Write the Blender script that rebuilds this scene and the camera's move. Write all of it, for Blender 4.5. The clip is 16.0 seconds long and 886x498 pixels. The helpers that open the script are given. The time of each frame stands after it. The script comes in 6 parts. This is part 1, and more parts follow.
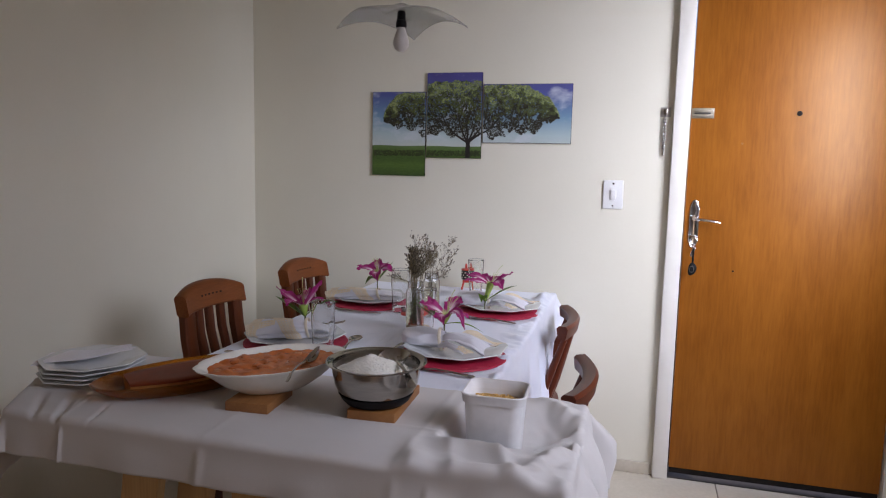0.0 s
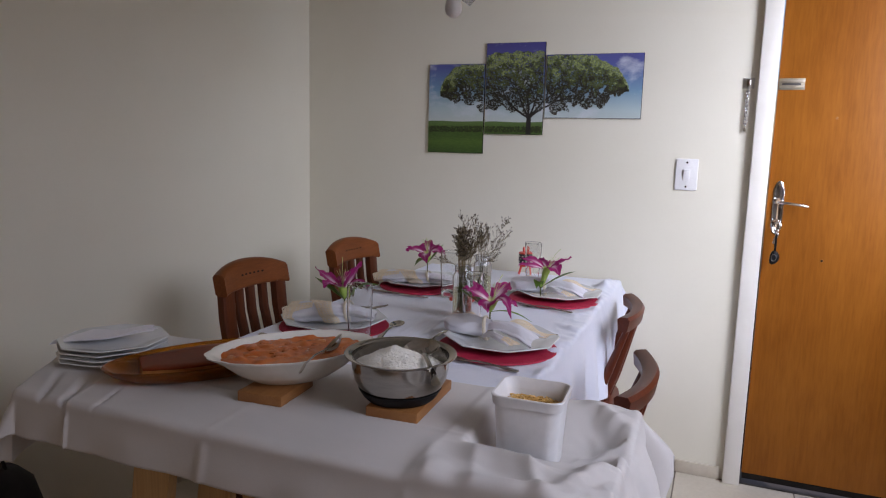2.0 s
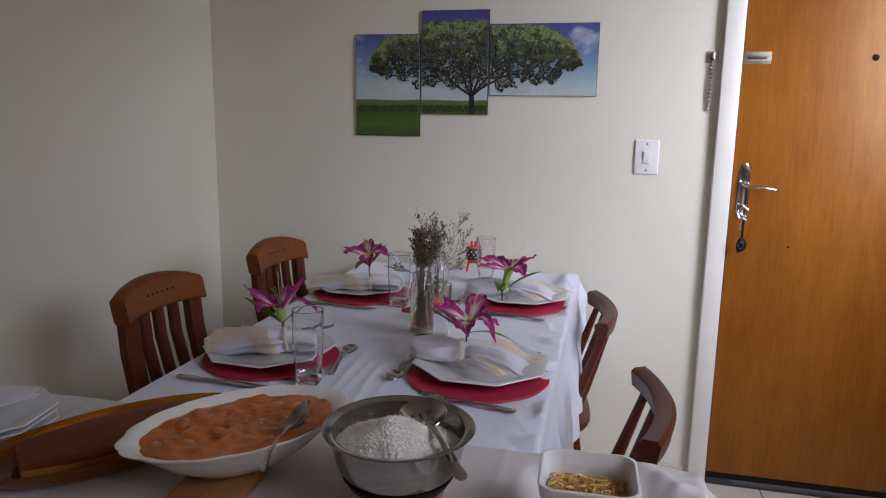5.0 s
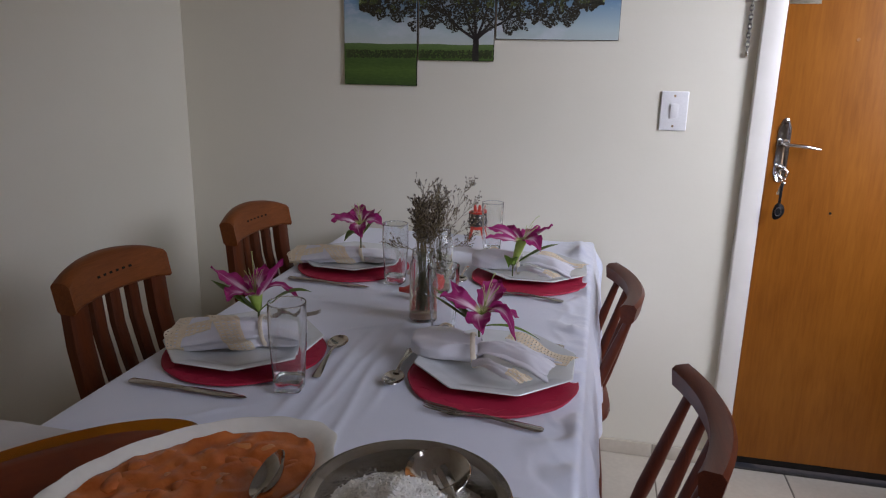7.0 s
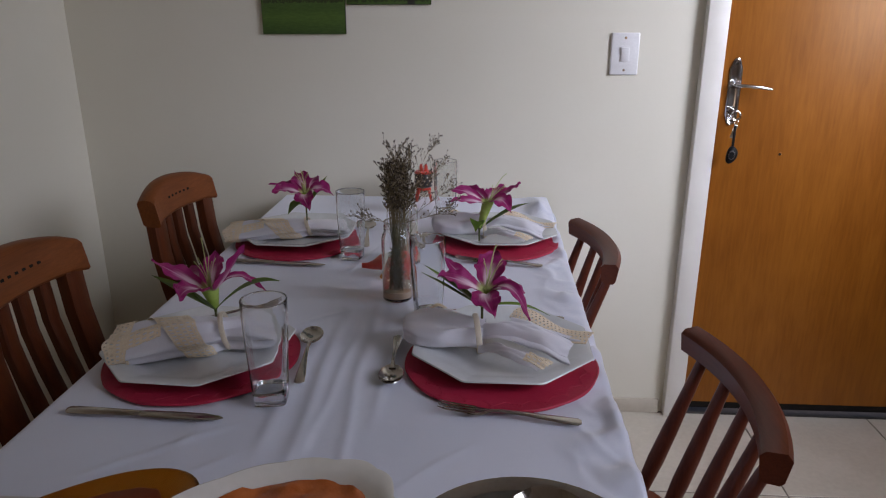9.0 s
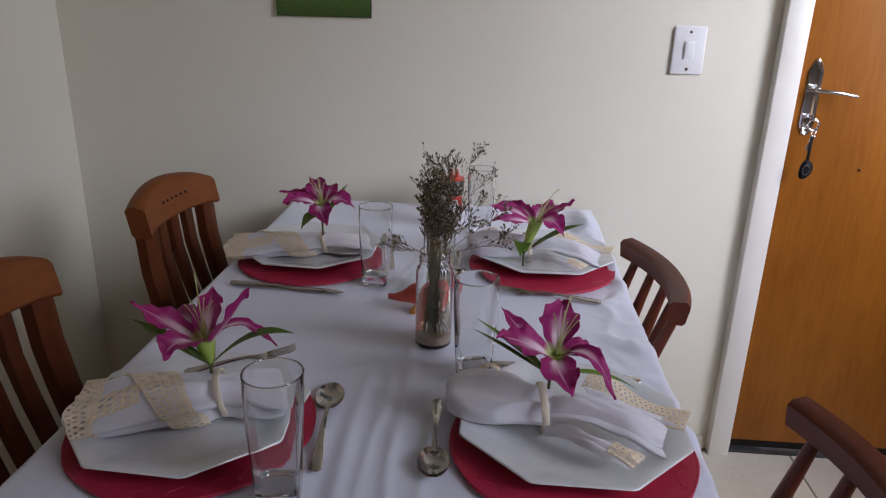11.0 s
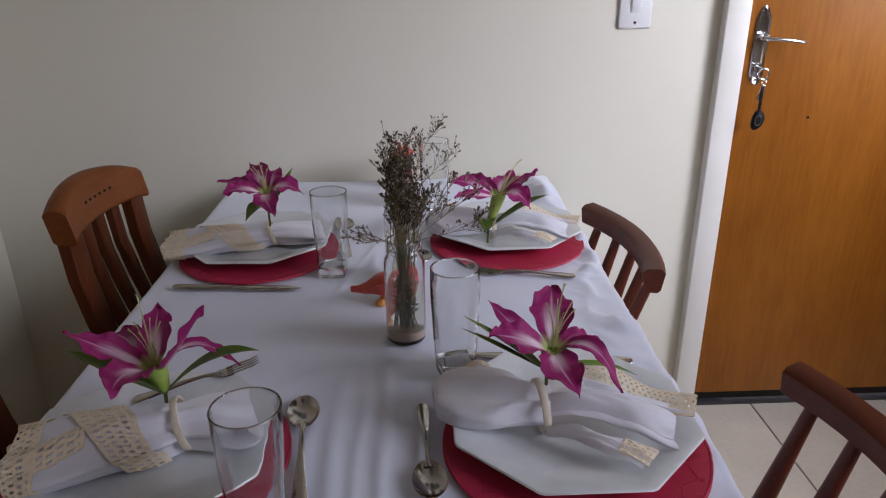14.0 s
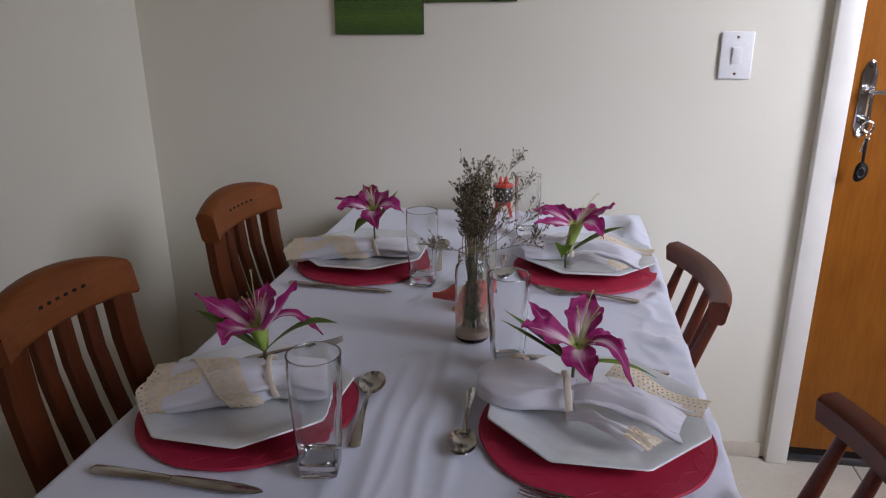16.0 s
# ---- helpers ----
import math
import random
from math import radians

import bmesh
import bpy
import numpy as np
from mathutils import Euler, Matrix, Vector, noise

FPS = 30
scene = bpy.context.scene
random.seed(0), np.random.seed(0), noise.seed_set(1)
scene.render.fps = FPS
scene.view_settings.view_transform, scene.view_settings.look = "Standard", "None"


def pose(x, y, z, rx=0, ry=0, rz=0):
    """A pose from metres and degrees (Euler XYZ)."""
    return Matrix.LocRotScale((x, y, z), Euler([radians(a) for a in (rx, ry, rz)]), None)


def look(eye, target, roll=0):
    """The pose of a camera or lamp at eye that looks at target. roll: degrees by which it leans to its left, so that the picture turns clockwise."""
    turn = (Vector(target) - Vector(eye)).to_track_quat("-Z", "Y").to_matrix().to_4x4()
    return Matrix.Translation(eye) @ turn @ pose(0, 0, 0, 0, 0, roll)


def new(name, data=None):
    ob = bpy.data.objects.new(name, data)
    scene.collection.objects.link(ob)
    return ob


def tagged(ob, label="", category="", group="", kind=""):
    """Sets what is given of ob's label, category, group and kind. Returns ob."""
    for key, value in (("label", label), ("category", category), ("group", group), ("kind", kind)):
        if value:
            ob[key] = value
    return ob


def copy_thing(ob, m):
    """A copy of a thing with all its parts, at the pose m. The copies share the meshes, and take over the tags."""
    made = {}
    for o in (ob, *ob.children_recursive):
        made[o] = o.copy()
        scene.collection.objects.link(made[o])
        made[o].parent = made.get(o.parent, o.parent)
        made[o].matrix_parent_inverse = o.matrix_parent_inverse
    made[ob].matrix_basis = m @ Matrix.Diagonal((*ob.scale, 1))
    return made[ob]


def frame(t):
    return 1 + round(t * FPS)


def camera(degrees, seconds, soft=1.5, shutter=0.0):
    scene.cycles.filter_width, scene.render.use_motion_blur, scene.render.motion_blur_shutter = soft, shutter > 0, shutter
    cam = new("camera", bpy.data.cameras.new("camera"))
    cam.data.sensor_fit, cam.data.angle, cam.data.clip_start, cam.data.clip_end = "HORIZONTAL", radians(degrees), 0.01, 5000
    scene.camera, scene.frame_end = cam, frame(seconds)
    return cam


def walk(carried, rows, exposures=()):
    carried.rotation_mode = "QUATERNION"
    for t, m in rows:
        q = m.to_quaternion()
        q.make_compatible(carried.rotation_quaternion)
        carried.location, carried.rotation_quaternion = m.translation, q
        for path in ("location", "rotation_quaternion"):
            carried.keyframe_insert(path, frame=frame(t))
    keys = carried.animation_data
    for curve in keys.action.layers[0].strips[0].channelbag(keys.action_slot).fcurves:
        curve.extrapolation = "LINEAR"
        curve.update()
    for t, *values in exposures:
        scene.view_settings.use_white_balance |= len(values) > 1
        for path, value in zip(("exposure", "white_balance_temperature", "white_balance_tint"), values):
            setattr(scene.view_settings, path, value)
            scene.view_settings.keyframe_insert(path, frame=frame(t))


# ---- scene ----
cam = camera(64.9, 16.0, 1.15)
PATH = [
    (0, (1.88, -3.142, 1.333), (1.342, -1.232, 1.087), 1.3),
    (0.5, (1.878, -3.13, 1.326), (1.342, -1.223, 1.054), 1.1),
    (1, (1.88, -3.111, 1.331), (1.345, -1.201, 1.071), 0.4),
    (1.5, (1.885, -3.032, 1.323), (1.262, -1.152, 1.044), 0.6),
    (2, (1.906, -2.965, 1.312), (1.172, -1.129, 1.01), 1.5),
    (2.5, (1.914, -2.91, 1.322), (1.204, -1.071, 0.984), 1.5),
    (3, (1.882, -2.878, 1.328), (1.194, -1.027, 1.012), 1.3),
    (3.5, (1.804, -2.844, 1.335), (1.218, -0.963, 0.991), 0.6),
    (4, (1.711, -2.802, 1.339), (1.265, -0.88, 1.012), 0.1),
    (6.5, (1.588, -2.476, 1.328), (1.115, -0.591, 0.856), 1.9),
    (7, (1.534, -2.415, 1.333), (1.119, -0.524, 0.828), 1.2),
    (7.5, (1.462, -2.363, 1.332), (1.183, -0.459, 0.784), 0.0),
    (8, (1.396, -2.325, 1.337), (1.264, -0.404, 0.796), 0.1),
    (8.5, (1.35, -2.302, 1.329), (1.265, -0.375, 0.798), -0.3),
    (9, (1.335, -2.26, 1.315), (1.223, -0.364, 0.686), -0.0),
    (9.5, (1.327, -2.171, 1.324), (1.156, -0.275, 0.712), 0.4),
    (10, (1.311, -2.104, 1.309), (1.109, -0.213, 0.691), 1.9),
    (12.5, (1.168, -1.904, 1.318), (1.187, -0.056, 0.554), -0.3),
    (13, (1.176, -1.899, 1.313), (1.204, -0.056, 0.537), -0.7),
    (13.5, (1.182, -1.899, 1.315), (1.223, -0.052, 0.55), -0.6),
    (14, (1.188, -1.897, 1.311), (1.253, -0.048, 0.552), -0.6),
    (14.5, (1.2, -1.898, 1.308), (1.269, -0.055, 0.534), -0.2),
    (15, (1.228, -1.919, 1.308), (1.204, -0.07, 0.545), -0.1),
    (15.5, (1.258, -1.97, 1.306), (1.089, -0.11, 0.589), 0.5),
    (16, (1.306, -2.069, 1.317), (0.985, -0.199, 0.683), -0.4),
]
EXPOSURE = [(t, s, 7100, 30) for t, s in ((0, -0.24), (2, -0.32), (4, -0.47), (6.5, -0.68), (8, -0.70), (9.2, -0.76), (10, -0.67), (12.5, -0.47), (14, -0.49), (16, -0.50))]
walk(cam, [(t, look(e, g, r)) for t, e, g, r in PATH], EXPOSURE)

# ---- world, window light, exposure ----
FLOOR = -0.04
CEIL = 2.56
ROOM_X, ROOM_Y = 3.12, -5.6
world = bpy.data.worlds.new("sky")
scene.world = world
world.use_nodes = True
wn = world.node_tree.nodes
sky = wn.new("ShaderNodeTexSky")
sky.sky_type = "NISHITA"
sky.sun_disc = False
sky.sun_elevation = radians(48)
sky.sun_rotation = radians(309)
world.node_tree.links.new(sky.outputs[0], wn["Background"].inputs[0])
wn["Background"].inputs[1].default_value = 0.12

sun = new("sun", bpy.data.lights.new("sun", "SUN"))
sun.data.energy, sun.data.angle, sun.data.color = 3.0, radians(0.5), (1, 0.95, 0.88)
sun.matrix_world = look((-5, 4, 8), (0, 0, 0))

WIN_Y0, WIN_Y1, WIN_Z0, WIN_Z1 = -2.75, -0.75, 1.20, 2.42
for y0, y1, power, spread, goal in ((-1.48, WIN_Y1, 26, 104, (2.35, 0.0, 1.25)), (WIN_Y0, -1.52, 14.5, 94, (1.80, -1.30, 0.35))):
    pane_light = new("window_light", bpy.data.lights.new("window_light", "AREA"))
    pane_light.data.shape, pane_light.data.size, pane_light.data.size_y = "RECTANGLE", y1 - y0 - 0.08, WIN_Z1 - WIN_Z0 - 0.1
    pane_light.data.energy, pane_light.data.color, pane_light.data.spread = power, (0.70, 0.86, 1.0), radians(spread)
    pane_light.matrix_world = look((ROOM_X + 0.05, (y0 + y1) / 2, (WIN_Z0 + WIN_Z1) / 2), goal)
# added warm fill lamp behind the camera, in an unseen made-up opening
FILL_X0, FILL_X1, FILL_Z0, FILL_Z1 = 1.9, 3.0, 0.5, 2.2
fill_lamp = new("balcony_light", bpy.data.lights.new("balcony_light", "AREA"))
fill_lamp.data.shape, fill_lamp.data.size, fill_lamp.data.size_y = "RECTANGLE", FILL_X1 - FILL_X0 - 0.1, FILL_Z1 - FILL_Z0 - 0.1
fill_lamp.data.energy, fill_lamp.data.color = 6.5, (1.0, 0.74, 0.50)
fill_lamp.matrix_world = look(((FILL_X0 + FILL_X1) / 2, ROOM_Y - 0.05, (FILL_Z0 + FILL_Z1) / 2), (1.9, -2.0, 0.6))


# ---- materials ----
def mat_new(name, col, rough=0.5, metal=0.0, spec=0.5):
    m = bpy.data.materials.new(name)
    m.use_nodes = True
    b = m.node_tree.nodes["Principled BSDF"]
    b.inputs["Base Color"].default_value = (*col, 1)
    b.inputs["Roughness"].default_value = rough
    b.inputs["Metallic"].default_value = metal
    b.inputs["Specular IOR Level"].default_value = spec
    return m, m.node_tree, b


def coords(nt, scale, out="Object", rot=(0, 0, 0)):
    tc = nt.nodes.new("ShaderNodeTexCoord")
    mp = nt.nodes.new("ShaderNodeMapping")
    mp.inputs["Scale"].default_value = scale
    mp.inputs["Rotation"].default_value = rot
    nt.links.new(tc.outputs[out], mp.inputs[0])
    return mp.outputs[0]


def noise_tex(nt, vec, scale, detail=4, rough=0.55, distort=0.0):
    n = nt.nodes.new("ShaderNodeTexNoise")
    n.inputs["Scale"].default_value = scale
    n.inputs["Detail"].default_value = detail
    n.inputs["Roughness"].default_value = rough
    n.inputs["Distortion"].default_value = distort
    nt.links.new(vec, n.inputs["Vector"])
    return n.outputs["Fac"]


def ramp(nt, fac, stops):
    r = nt.nodes.new("ShaderNodeValToRGB")
    els = r.color_ramp.elements
    while len(els) < len(stops):
        els.new(0.5)
    for e, (p, c) in zip(els, stops):
        e.position, e.color = p, (*c, 1)
    nt.links.new(fac, r.inputs[0])
    return r.outputs[0]


def mix_col(nt, fac, a, b, blend="MIX"):
    m = nt.nodes.new("ShaderNodeMix")
    m.data_type, m.blend_type = "RGBA", blend
    for sock, val in ((m.inputs[0], fac), (m.inputs[6], a), (m.inputs[7], b)):
        if isinstance(val, (int, float)):
            sock.default_value = val
        elif isinstance(val, tuple):
            sock.default_value = (*val, 1)
        else:
            nt.links.new(val, sock)
    return m.outputs[2]


def add_bump(nt, b, height, strength, dist=0.01):
    u = nt.nodes.new("ShaderNodeBump")
    u.inputs["Strength"].default_value = strength
    u.inputs["Distance"].default_value = dist
    nt.links.new(height, u.inputs["Height"])
    nt.links.new(u.outputs[0], b.inputs["Normal"])


def varied(name, c1, c2, rough=0.5, scale=8, fine=120, bump=0.1, metal=0.0, dist=0.002, spec=0.5, stretch=(1, 1, 1), per_object=0.0, mottle=0.12):
    """Two tones that change at a coarse and a fine scale, with fine relief."""
    m, nt, b = mat_new(name, c1, rough, metal, spec)
    v = coords(nt, stretch)
    coarse, grain = noise_tex(nt, v, scale), noise_tex(nt, v, fine, 3)
    col = ramp(nt, coarse, [(0.3, c1), (0.7, c2)])
    col = mix_col(nt, mottle, col, ramp(nt, grain, [(0.3, tuple(x * 0.7 for x in c1)), (0.7, tuple(min(1, x * 1.2) for x in c2))]))
    if per_object:
        oi = nt.nodes.new("ShaderNodeObjectInfo")
        hs = nt.nodes.new("ShaderNodeHueSaturation")
        mr = nt.nodes.new("ShaderNodeMapRange")
        mr.inputs[3].default_value, mr.inputs[4].default_value = 1 - per_object, 1 + per_object
        nt.links.new(oi.outputs["Random"], mr.inputs[0])
        nt.links.new(mr.outputs[0], hs.inputs["Value"])
        nt.links.new(col, hs.inputs["Color"])
        col = hs.outputs[0]
    nt.links.new(col, b.inputs["Base Color"])
    rr = nt.nodes.new("ShaderNodeMapRange")
    rr.inputs[3].default_value, rr.inputs[4].default_value = max(0.02, rough - 0.06), min(1, rough + 0.06)
    nt.links.new(coarse, rr.inputs[0])
    nt.links.new(rr.outputs[0], b.inputs["Roughness"])
    if bump:
        add_bump(nt, b, grain, bump, dist)
    return m


def wood(name, dark, light, rough, axis, scale=1.0, coat=0.0, bump=0.05, short=0.7, spec=0.5):
    """Straight-grained varnished wood; axis: the grain's direction."""
    m, nt, b = mat_new(name, dark, rough, 0, spec)
    st = [14 * scale] * 3
    st[axis] = short * scale
    v = coords(nt, st)
    big = noise_tex(nt, v, 2.2, 5, 0.6, 0.6)
    st2 = [70 * scale] * 3
    st2[axis] = 3.0 * short * scale
    fine = noise_tex(nt, coords(nt, st2), 3.0, 4, 0.6, 0.2)
    cloud = noise_tex(nt, coords(nt, (1, 1, 1)), 2.5, 3)
    col = ramp(nt, big, [(0.28, dark), (0.72, light)])
    col = mix_col(nt, 0.35, col, ramp(nt, fine, [(0.3, tuple(x * 0.6 for x in dark)), (0.65, light)]))
    col = mix_col(nt, 0.25, col, ramp(nt, cloud, [(0.35, dark), (0.65, light)]))
    nt.links.new(col, b.inputs["Base Color"])
    b.inputs["Coat Weight"].default_value = coat
    b.inputs["Coat Roughness"].default_value = 0.2
    add_bump(nt, b, fine, bump, 0.001)
    return m


def thin_glass(name, tint, gloss_rough=0.01, edge=0.55):
    """Thin clear glass: what is behind shows through, with a Fresnel gloss."""
    m = bpy.data.materials.new(name)
    m.use_nodes = True
    nt = m.node_tree
    nt.nodes.clear()
    o = nt.nodes.new("ShaderNodeOutputMaterial")
    tr, gl = nt.nodes.new("ShaderNodeBsdfTransparent"), nt.nodes.new("ShaderNodeBsdfGlossy")
    lw, mx = nt.nodes.new("ShaderNodeLayerWeight"), nt.nodes.new("ShaderNodeMixShader")
    pw, sc = nt.nodes.new("ShaderNodeMath"), nt.nodes.new("ShaderNodeMath")
    pw.operation, pw.inputs[1].default_value = "POWER", 4.0
    sc.operation, sc.inputs[1].default_value, sc.inputs[2].default_value = "MULTIPLY_ADD", edge, 0.035
    tr.inputs[0].default_value = (*tint, 1)
    gl.inputs["Roughness"].default_value = gloss_rough
    nt.links.new(lw.outputs["Facing"], pw.inputs[0])
    nt.links.new(pw.outputs[0], sc.inputs[0])
    nt.links.new(sc.outputs[0], mx.inputs[0])
    nt.links.new(tr.outputs[0], mx.inputs[1])
    nt.links.new(gl.outputs[0], mx.inputs[2])
    nt.links.new(mx.outputs[0], o.inputs[0])
    return m


def cloth_mat(name, col, rough, weave, bump, sheen=0.2, trans=0.0):
    m, nt, b = mat_new(name, col, rough, 0, 0.4)
    v = coords(nt, (1, 1, 1))
    big, fine = noise_tex(nt, v, 3.5, 4), noise_tex(nt, v, weave, 2)
    c = ramp(nt, big, [(0.3, tuple(x * 0.93 for x in col)), (0.7, col)])
    nt.links.new(mix_col(nt, 0.06, c, ramp(nt, fine, [(0.3, tuple(x * 0.6 for x in col)), (0.7, col)])), b.inputs["Base Color"])
    b.inputs["Sheen Weight"].default_value = sheen
    wr = noise_tex(nt, v, 22, 3, 0.5, 0.6)
    h = mix_col(nt, 0.25, wr, fine)
    add_bump(nt, b, h, bump, 0.004)
    return m


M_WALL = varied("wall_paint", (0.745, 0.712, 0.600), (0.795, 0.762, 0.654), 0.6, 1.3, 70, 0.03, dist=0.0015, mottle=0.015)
# unseen east and south walls: colour darkened to cut bounced light
M_WALL_UNSEEN = varied("unseen_wall_dimmed", (0.31, 0.26, 0.205), (0.36, 0.31, 0.25), 0.7, 1.3, 90, 0.12, dist=0.0015)
M_CEIL = varied("ceiling_paint", (0.78, 0.77, 0.75), (0.82, 0.81, 0.79), 0.8, 1.5, 60, 0.1)
M_TRIM = varied("white_gloss_paint", (0.76, 0.735, 0.67), (0.82, 0.795, 0.735), 0.35, 6, 70, 0.03, mottle=0.02)
M_BASE = varied("cream_skirting_tile", (0.52, 0.46, 0.37), (0.60, 0.54, 0.45), 0.35, 6, 60, 0.05)
M_DOOR = wood("honey_veneer", (0.215, 0.056, 0.0042), (0.385, 0.126, 0.0140), 0.40, 2, 0.40, 0.0, 0.02, 2.2)
M_DOOR.node_tree.nodes["Principled BSDF"].inputs["Specular Tint"].default_value = (1.0, 0.80, 0.55, 1)
M_TILE = varied("cream_floor_tile", (0.55, 0.50, 0.41), (0.64, 0.59, 0.50), 0.22, 5, 60, 0.02, per_object=0.06)
M_GROUT = varied("grout", (0.13, 0.11, 0.09), (0.2, 0.17, 0.14), 0.9, 12, 150, 0.3)
M_STONE = varied("dark_threshold_stone", (0.03, 0.028, 0.026), (0.07, 0.065, 0.06), 0.4, 30, 200, 0.1)
M_DARK = varied("dark_void", (0.012, 0.010, 0.009), (0.02, 0.017, 0.015), 0.8, 20, 100, 0.1, spec=0.1)
M_CHROME = varied("chromed_metal", (0.62, 0.62, 0.63), (0.70, 0.70, 0.71), 0.14, 20, 200, 0.02, 1.0)
M_STEEL = varied("brushed_steel", (0.36, 0.335, 0.305), (0.46, 0.43, 0.395), 0.12, 20, 220, 0.03, 1.0, stretch=(1, 1, 6))
M_CUTLERY = varied("cutlery_steel", (0.40, 0.37, 0.34), (0.52, 0.49, 0.46), 0.13, 60, 300, 0.03, 1.0)
M_ALU = varied("aluminium", (0.42, 0.40, 0.36), (0.54, 0.52, 0.47), 0.45, 30, 250, 0.05, 0.55)
M_BRONZE = varied("tarnished_bolt_metal", (0.24, 0.205, 0.15), (0.36, 0.315, 0.24), 0.5, 40, 250, 0.08, 0.5)
M_PLASTIC = varied("white_switch_plastic", (0.76, 0.76, 0.76), (0.80, 0.80, 0.80), 0.3, 30, 200, 0.02)
M_BLACK = varied("black_rubber", (0.005, 0.005, 0.006), (0.010, 0.010, 0.011), 0.55, 40, 200, 0.1, spec=0.15)
# one brown wood in two tones: shade painted into posts, light into rails
M_CHAIR = wood("brown_wood_shaded", (0.070, 0.0150, 0.0046), (0.160, 0.038, 0.0100), 0.42, 2, 1.5, 0.04, spec=0.22)
M_RAIL = wood("brown_wood_lit", (0.150, 0.036, 0.0085), (0.275, 0.080, 0.0195), 0.45, 1, 1.5, 0.02, spec=0.18)
M_MAHOG = wood("mahogany_chair_wood", (0.070, 0.0125, 0.0060), (0.150, 0.032, 0.0135), 0.36, 2, 1.6, 0.08, spec=0.25)
M_MAHOG_Y = wood("mahogany_rail_wood", (0.074, 0.0140, 0.0068), (0.158, 0.036, 0.0145), 0.38, 1, 1.6, 0.05, spec=0.22)
M_PINE = wood("pale_pine", (0.50, 0.27, 0.10), (0.66, 0.42, 0.19), 0.5, 2, 1.2)
M_TRIVET = wood("trivet_pine", (0.24, 0.090, 0.024), (0.40, 0.175, 0.056), 0.5, 1, 2.0)
M_CLOTH = cloth_mat("white_satin_tablecloth", (0.740, 0.780, 0.895), 0.42, 900, 0.35, 0.3)
M_CLOTH2 = cloth_mat("white_nonwoven_cloth", (0.625, 0.602, 0.590), 0.75, 500, 0.16, 0.1)
M_NAPKIN = cloth_mat("white_napkin_linen", (0.79, 0.79, 0.85), 0.8, 700, 0.3, 0.3)
M_MAT = varied("crimson_quilted_fabric", (0.44, 0.014, 0.045), (0.54, 0.026, 0.075), 0.6, 9, 380, 0.4)
M_PLATE = varied("white_porcelain", (0.70, 0.73, 0.74), (0.75, 0.78, 0.79), 0.12, 10, 60, 0.0)
M_DISH = varied("cream_porcelain", (0.72, 0.70, 0.63), (0.78, 0.76, 0.70), 0.15, 10, 60, 0.02)
M_SAUCE = varied("orange_cream_sauce", (0.44, 0.088, 0.014), (0.61, 0.172, 0.042), 0.25, 30, 110, 0.30, dist=0.003, spec=0.42)
M_MEAT = varied("sauced_meat", (0.50, 0.14, 0.035), (0.66, 0.26, 0.085), 0.28, 40, 120, 0.4, dist=0.003)
M_RICE = varied("white_rice", (0.90, 0.85, 0.74), (0.93, 0.90, 0.82), 0.45, 60, 300, 0.0)
M_POTATO = varied("fried_potato_straw", (0.62, 0.33, 0.07), (0.80, 0.52, 0.17), 0.5, 60, 300, 0.2)
M_CAKE = varied("brown_pudding", (0.145, 0.024, 0.008), (0.21, 0.042, 0.013), 0.45, 14, 90, 0.1, spec=0.1)
M_CRUMB = varied("tan_pudding_crumb", (0.36, 0.135, 0.030), (0.50, 0.225, 0.060), 0.6, 60, 260, 0.5, dist=0.003)
M_FABRIC = varied("black_nylon", (0.006, 0.006, 0.007), (0.016, 0.015, 0.016), 0.6, 30, 400, 0.4, spec=0.3)
M_BOXP = varied("milky_plastic", (0.74, 0.74, 0.75), (0.80, 0.80, 0.81), 0.35, 10, 60, 0.02)
M_LEAF = varied("artificial_leaf_green", (0.055, 0.135, 0.012), (0.15, 0.26, 0.03), 0.5, 25, 160, 0.2, per_object=0.2)
M_STEMG = varied("artificial_stem_green", (0.05, 0.07, 0.015), (0.10, 0.12, 0.03), 0.5, 25, 160, 0.2)
M_THROAT = varied("lime_throat", (0.28, 0.45, 0.06), (0.46, 0.60, 0.16), 0.5, 60, 200, 0.1)
M_STAMEN = varied("stamen_lime", (0.42, 0.48, 0.17), (0.56, 0.60, 0.27), 0.5, 60, 200, 0.1)
M_RING = varied("cream_napkin_ring", (0.68, 0.59, 0.46), (0.77, 0.69, 0.57), 0.35, 30, 120, 0.05)
M_TWIG = varied("dried_stems", (0.11, 0.082, 0.036), (0.25, 0.195, 0.095), 0.8, 40, 200, 0.2)
M_GREENST = varied("wet_green_stems", (0.040, 0.052, 0.016), (0.15, 0.14, 0.055), 0.6, 60, 200, 0.2)
M_SAND = varied("brown_jar_sediment", (0.44, 0.29, 0.19), (0.58, 0.42, 0.30), 0.6, 60, 300, 0.2)
M_REDCER = varied("red_ceramic", (0.60, 0.045, 0.028), (0.70, 0.085, 0.05), 0.3, 20, 120, 0.05)
M_ORANGE = varied("orange_glaze", (0.62, 0.22, 0.03), (0.70, 0.30, 0.06), 0.35, 20, 120, 0.05)
M_DOTS = varied("black_white_glaze", (0.015, 0.013, 0.014), (0.05, 0.045, 0.045), 0.35, 60, 200, 0.05)
M_BULB = varied("frosted_bulb_glass", (0.55, 0.52, 0.50), (0.62, 0.59, 0.57), 0.35, 20, 120, 0.0)
rb_ = M_RICE.node_tree.nodes["Principled BSDF"]
rb_.inputs["Subsurface Weight"].default_value, rb_.inputs["Subsurface Radius"].default_value, rb_.inputs["Subsurface Scale"].default_value = 0.5, (1, 0.9, 0.75), 0.004
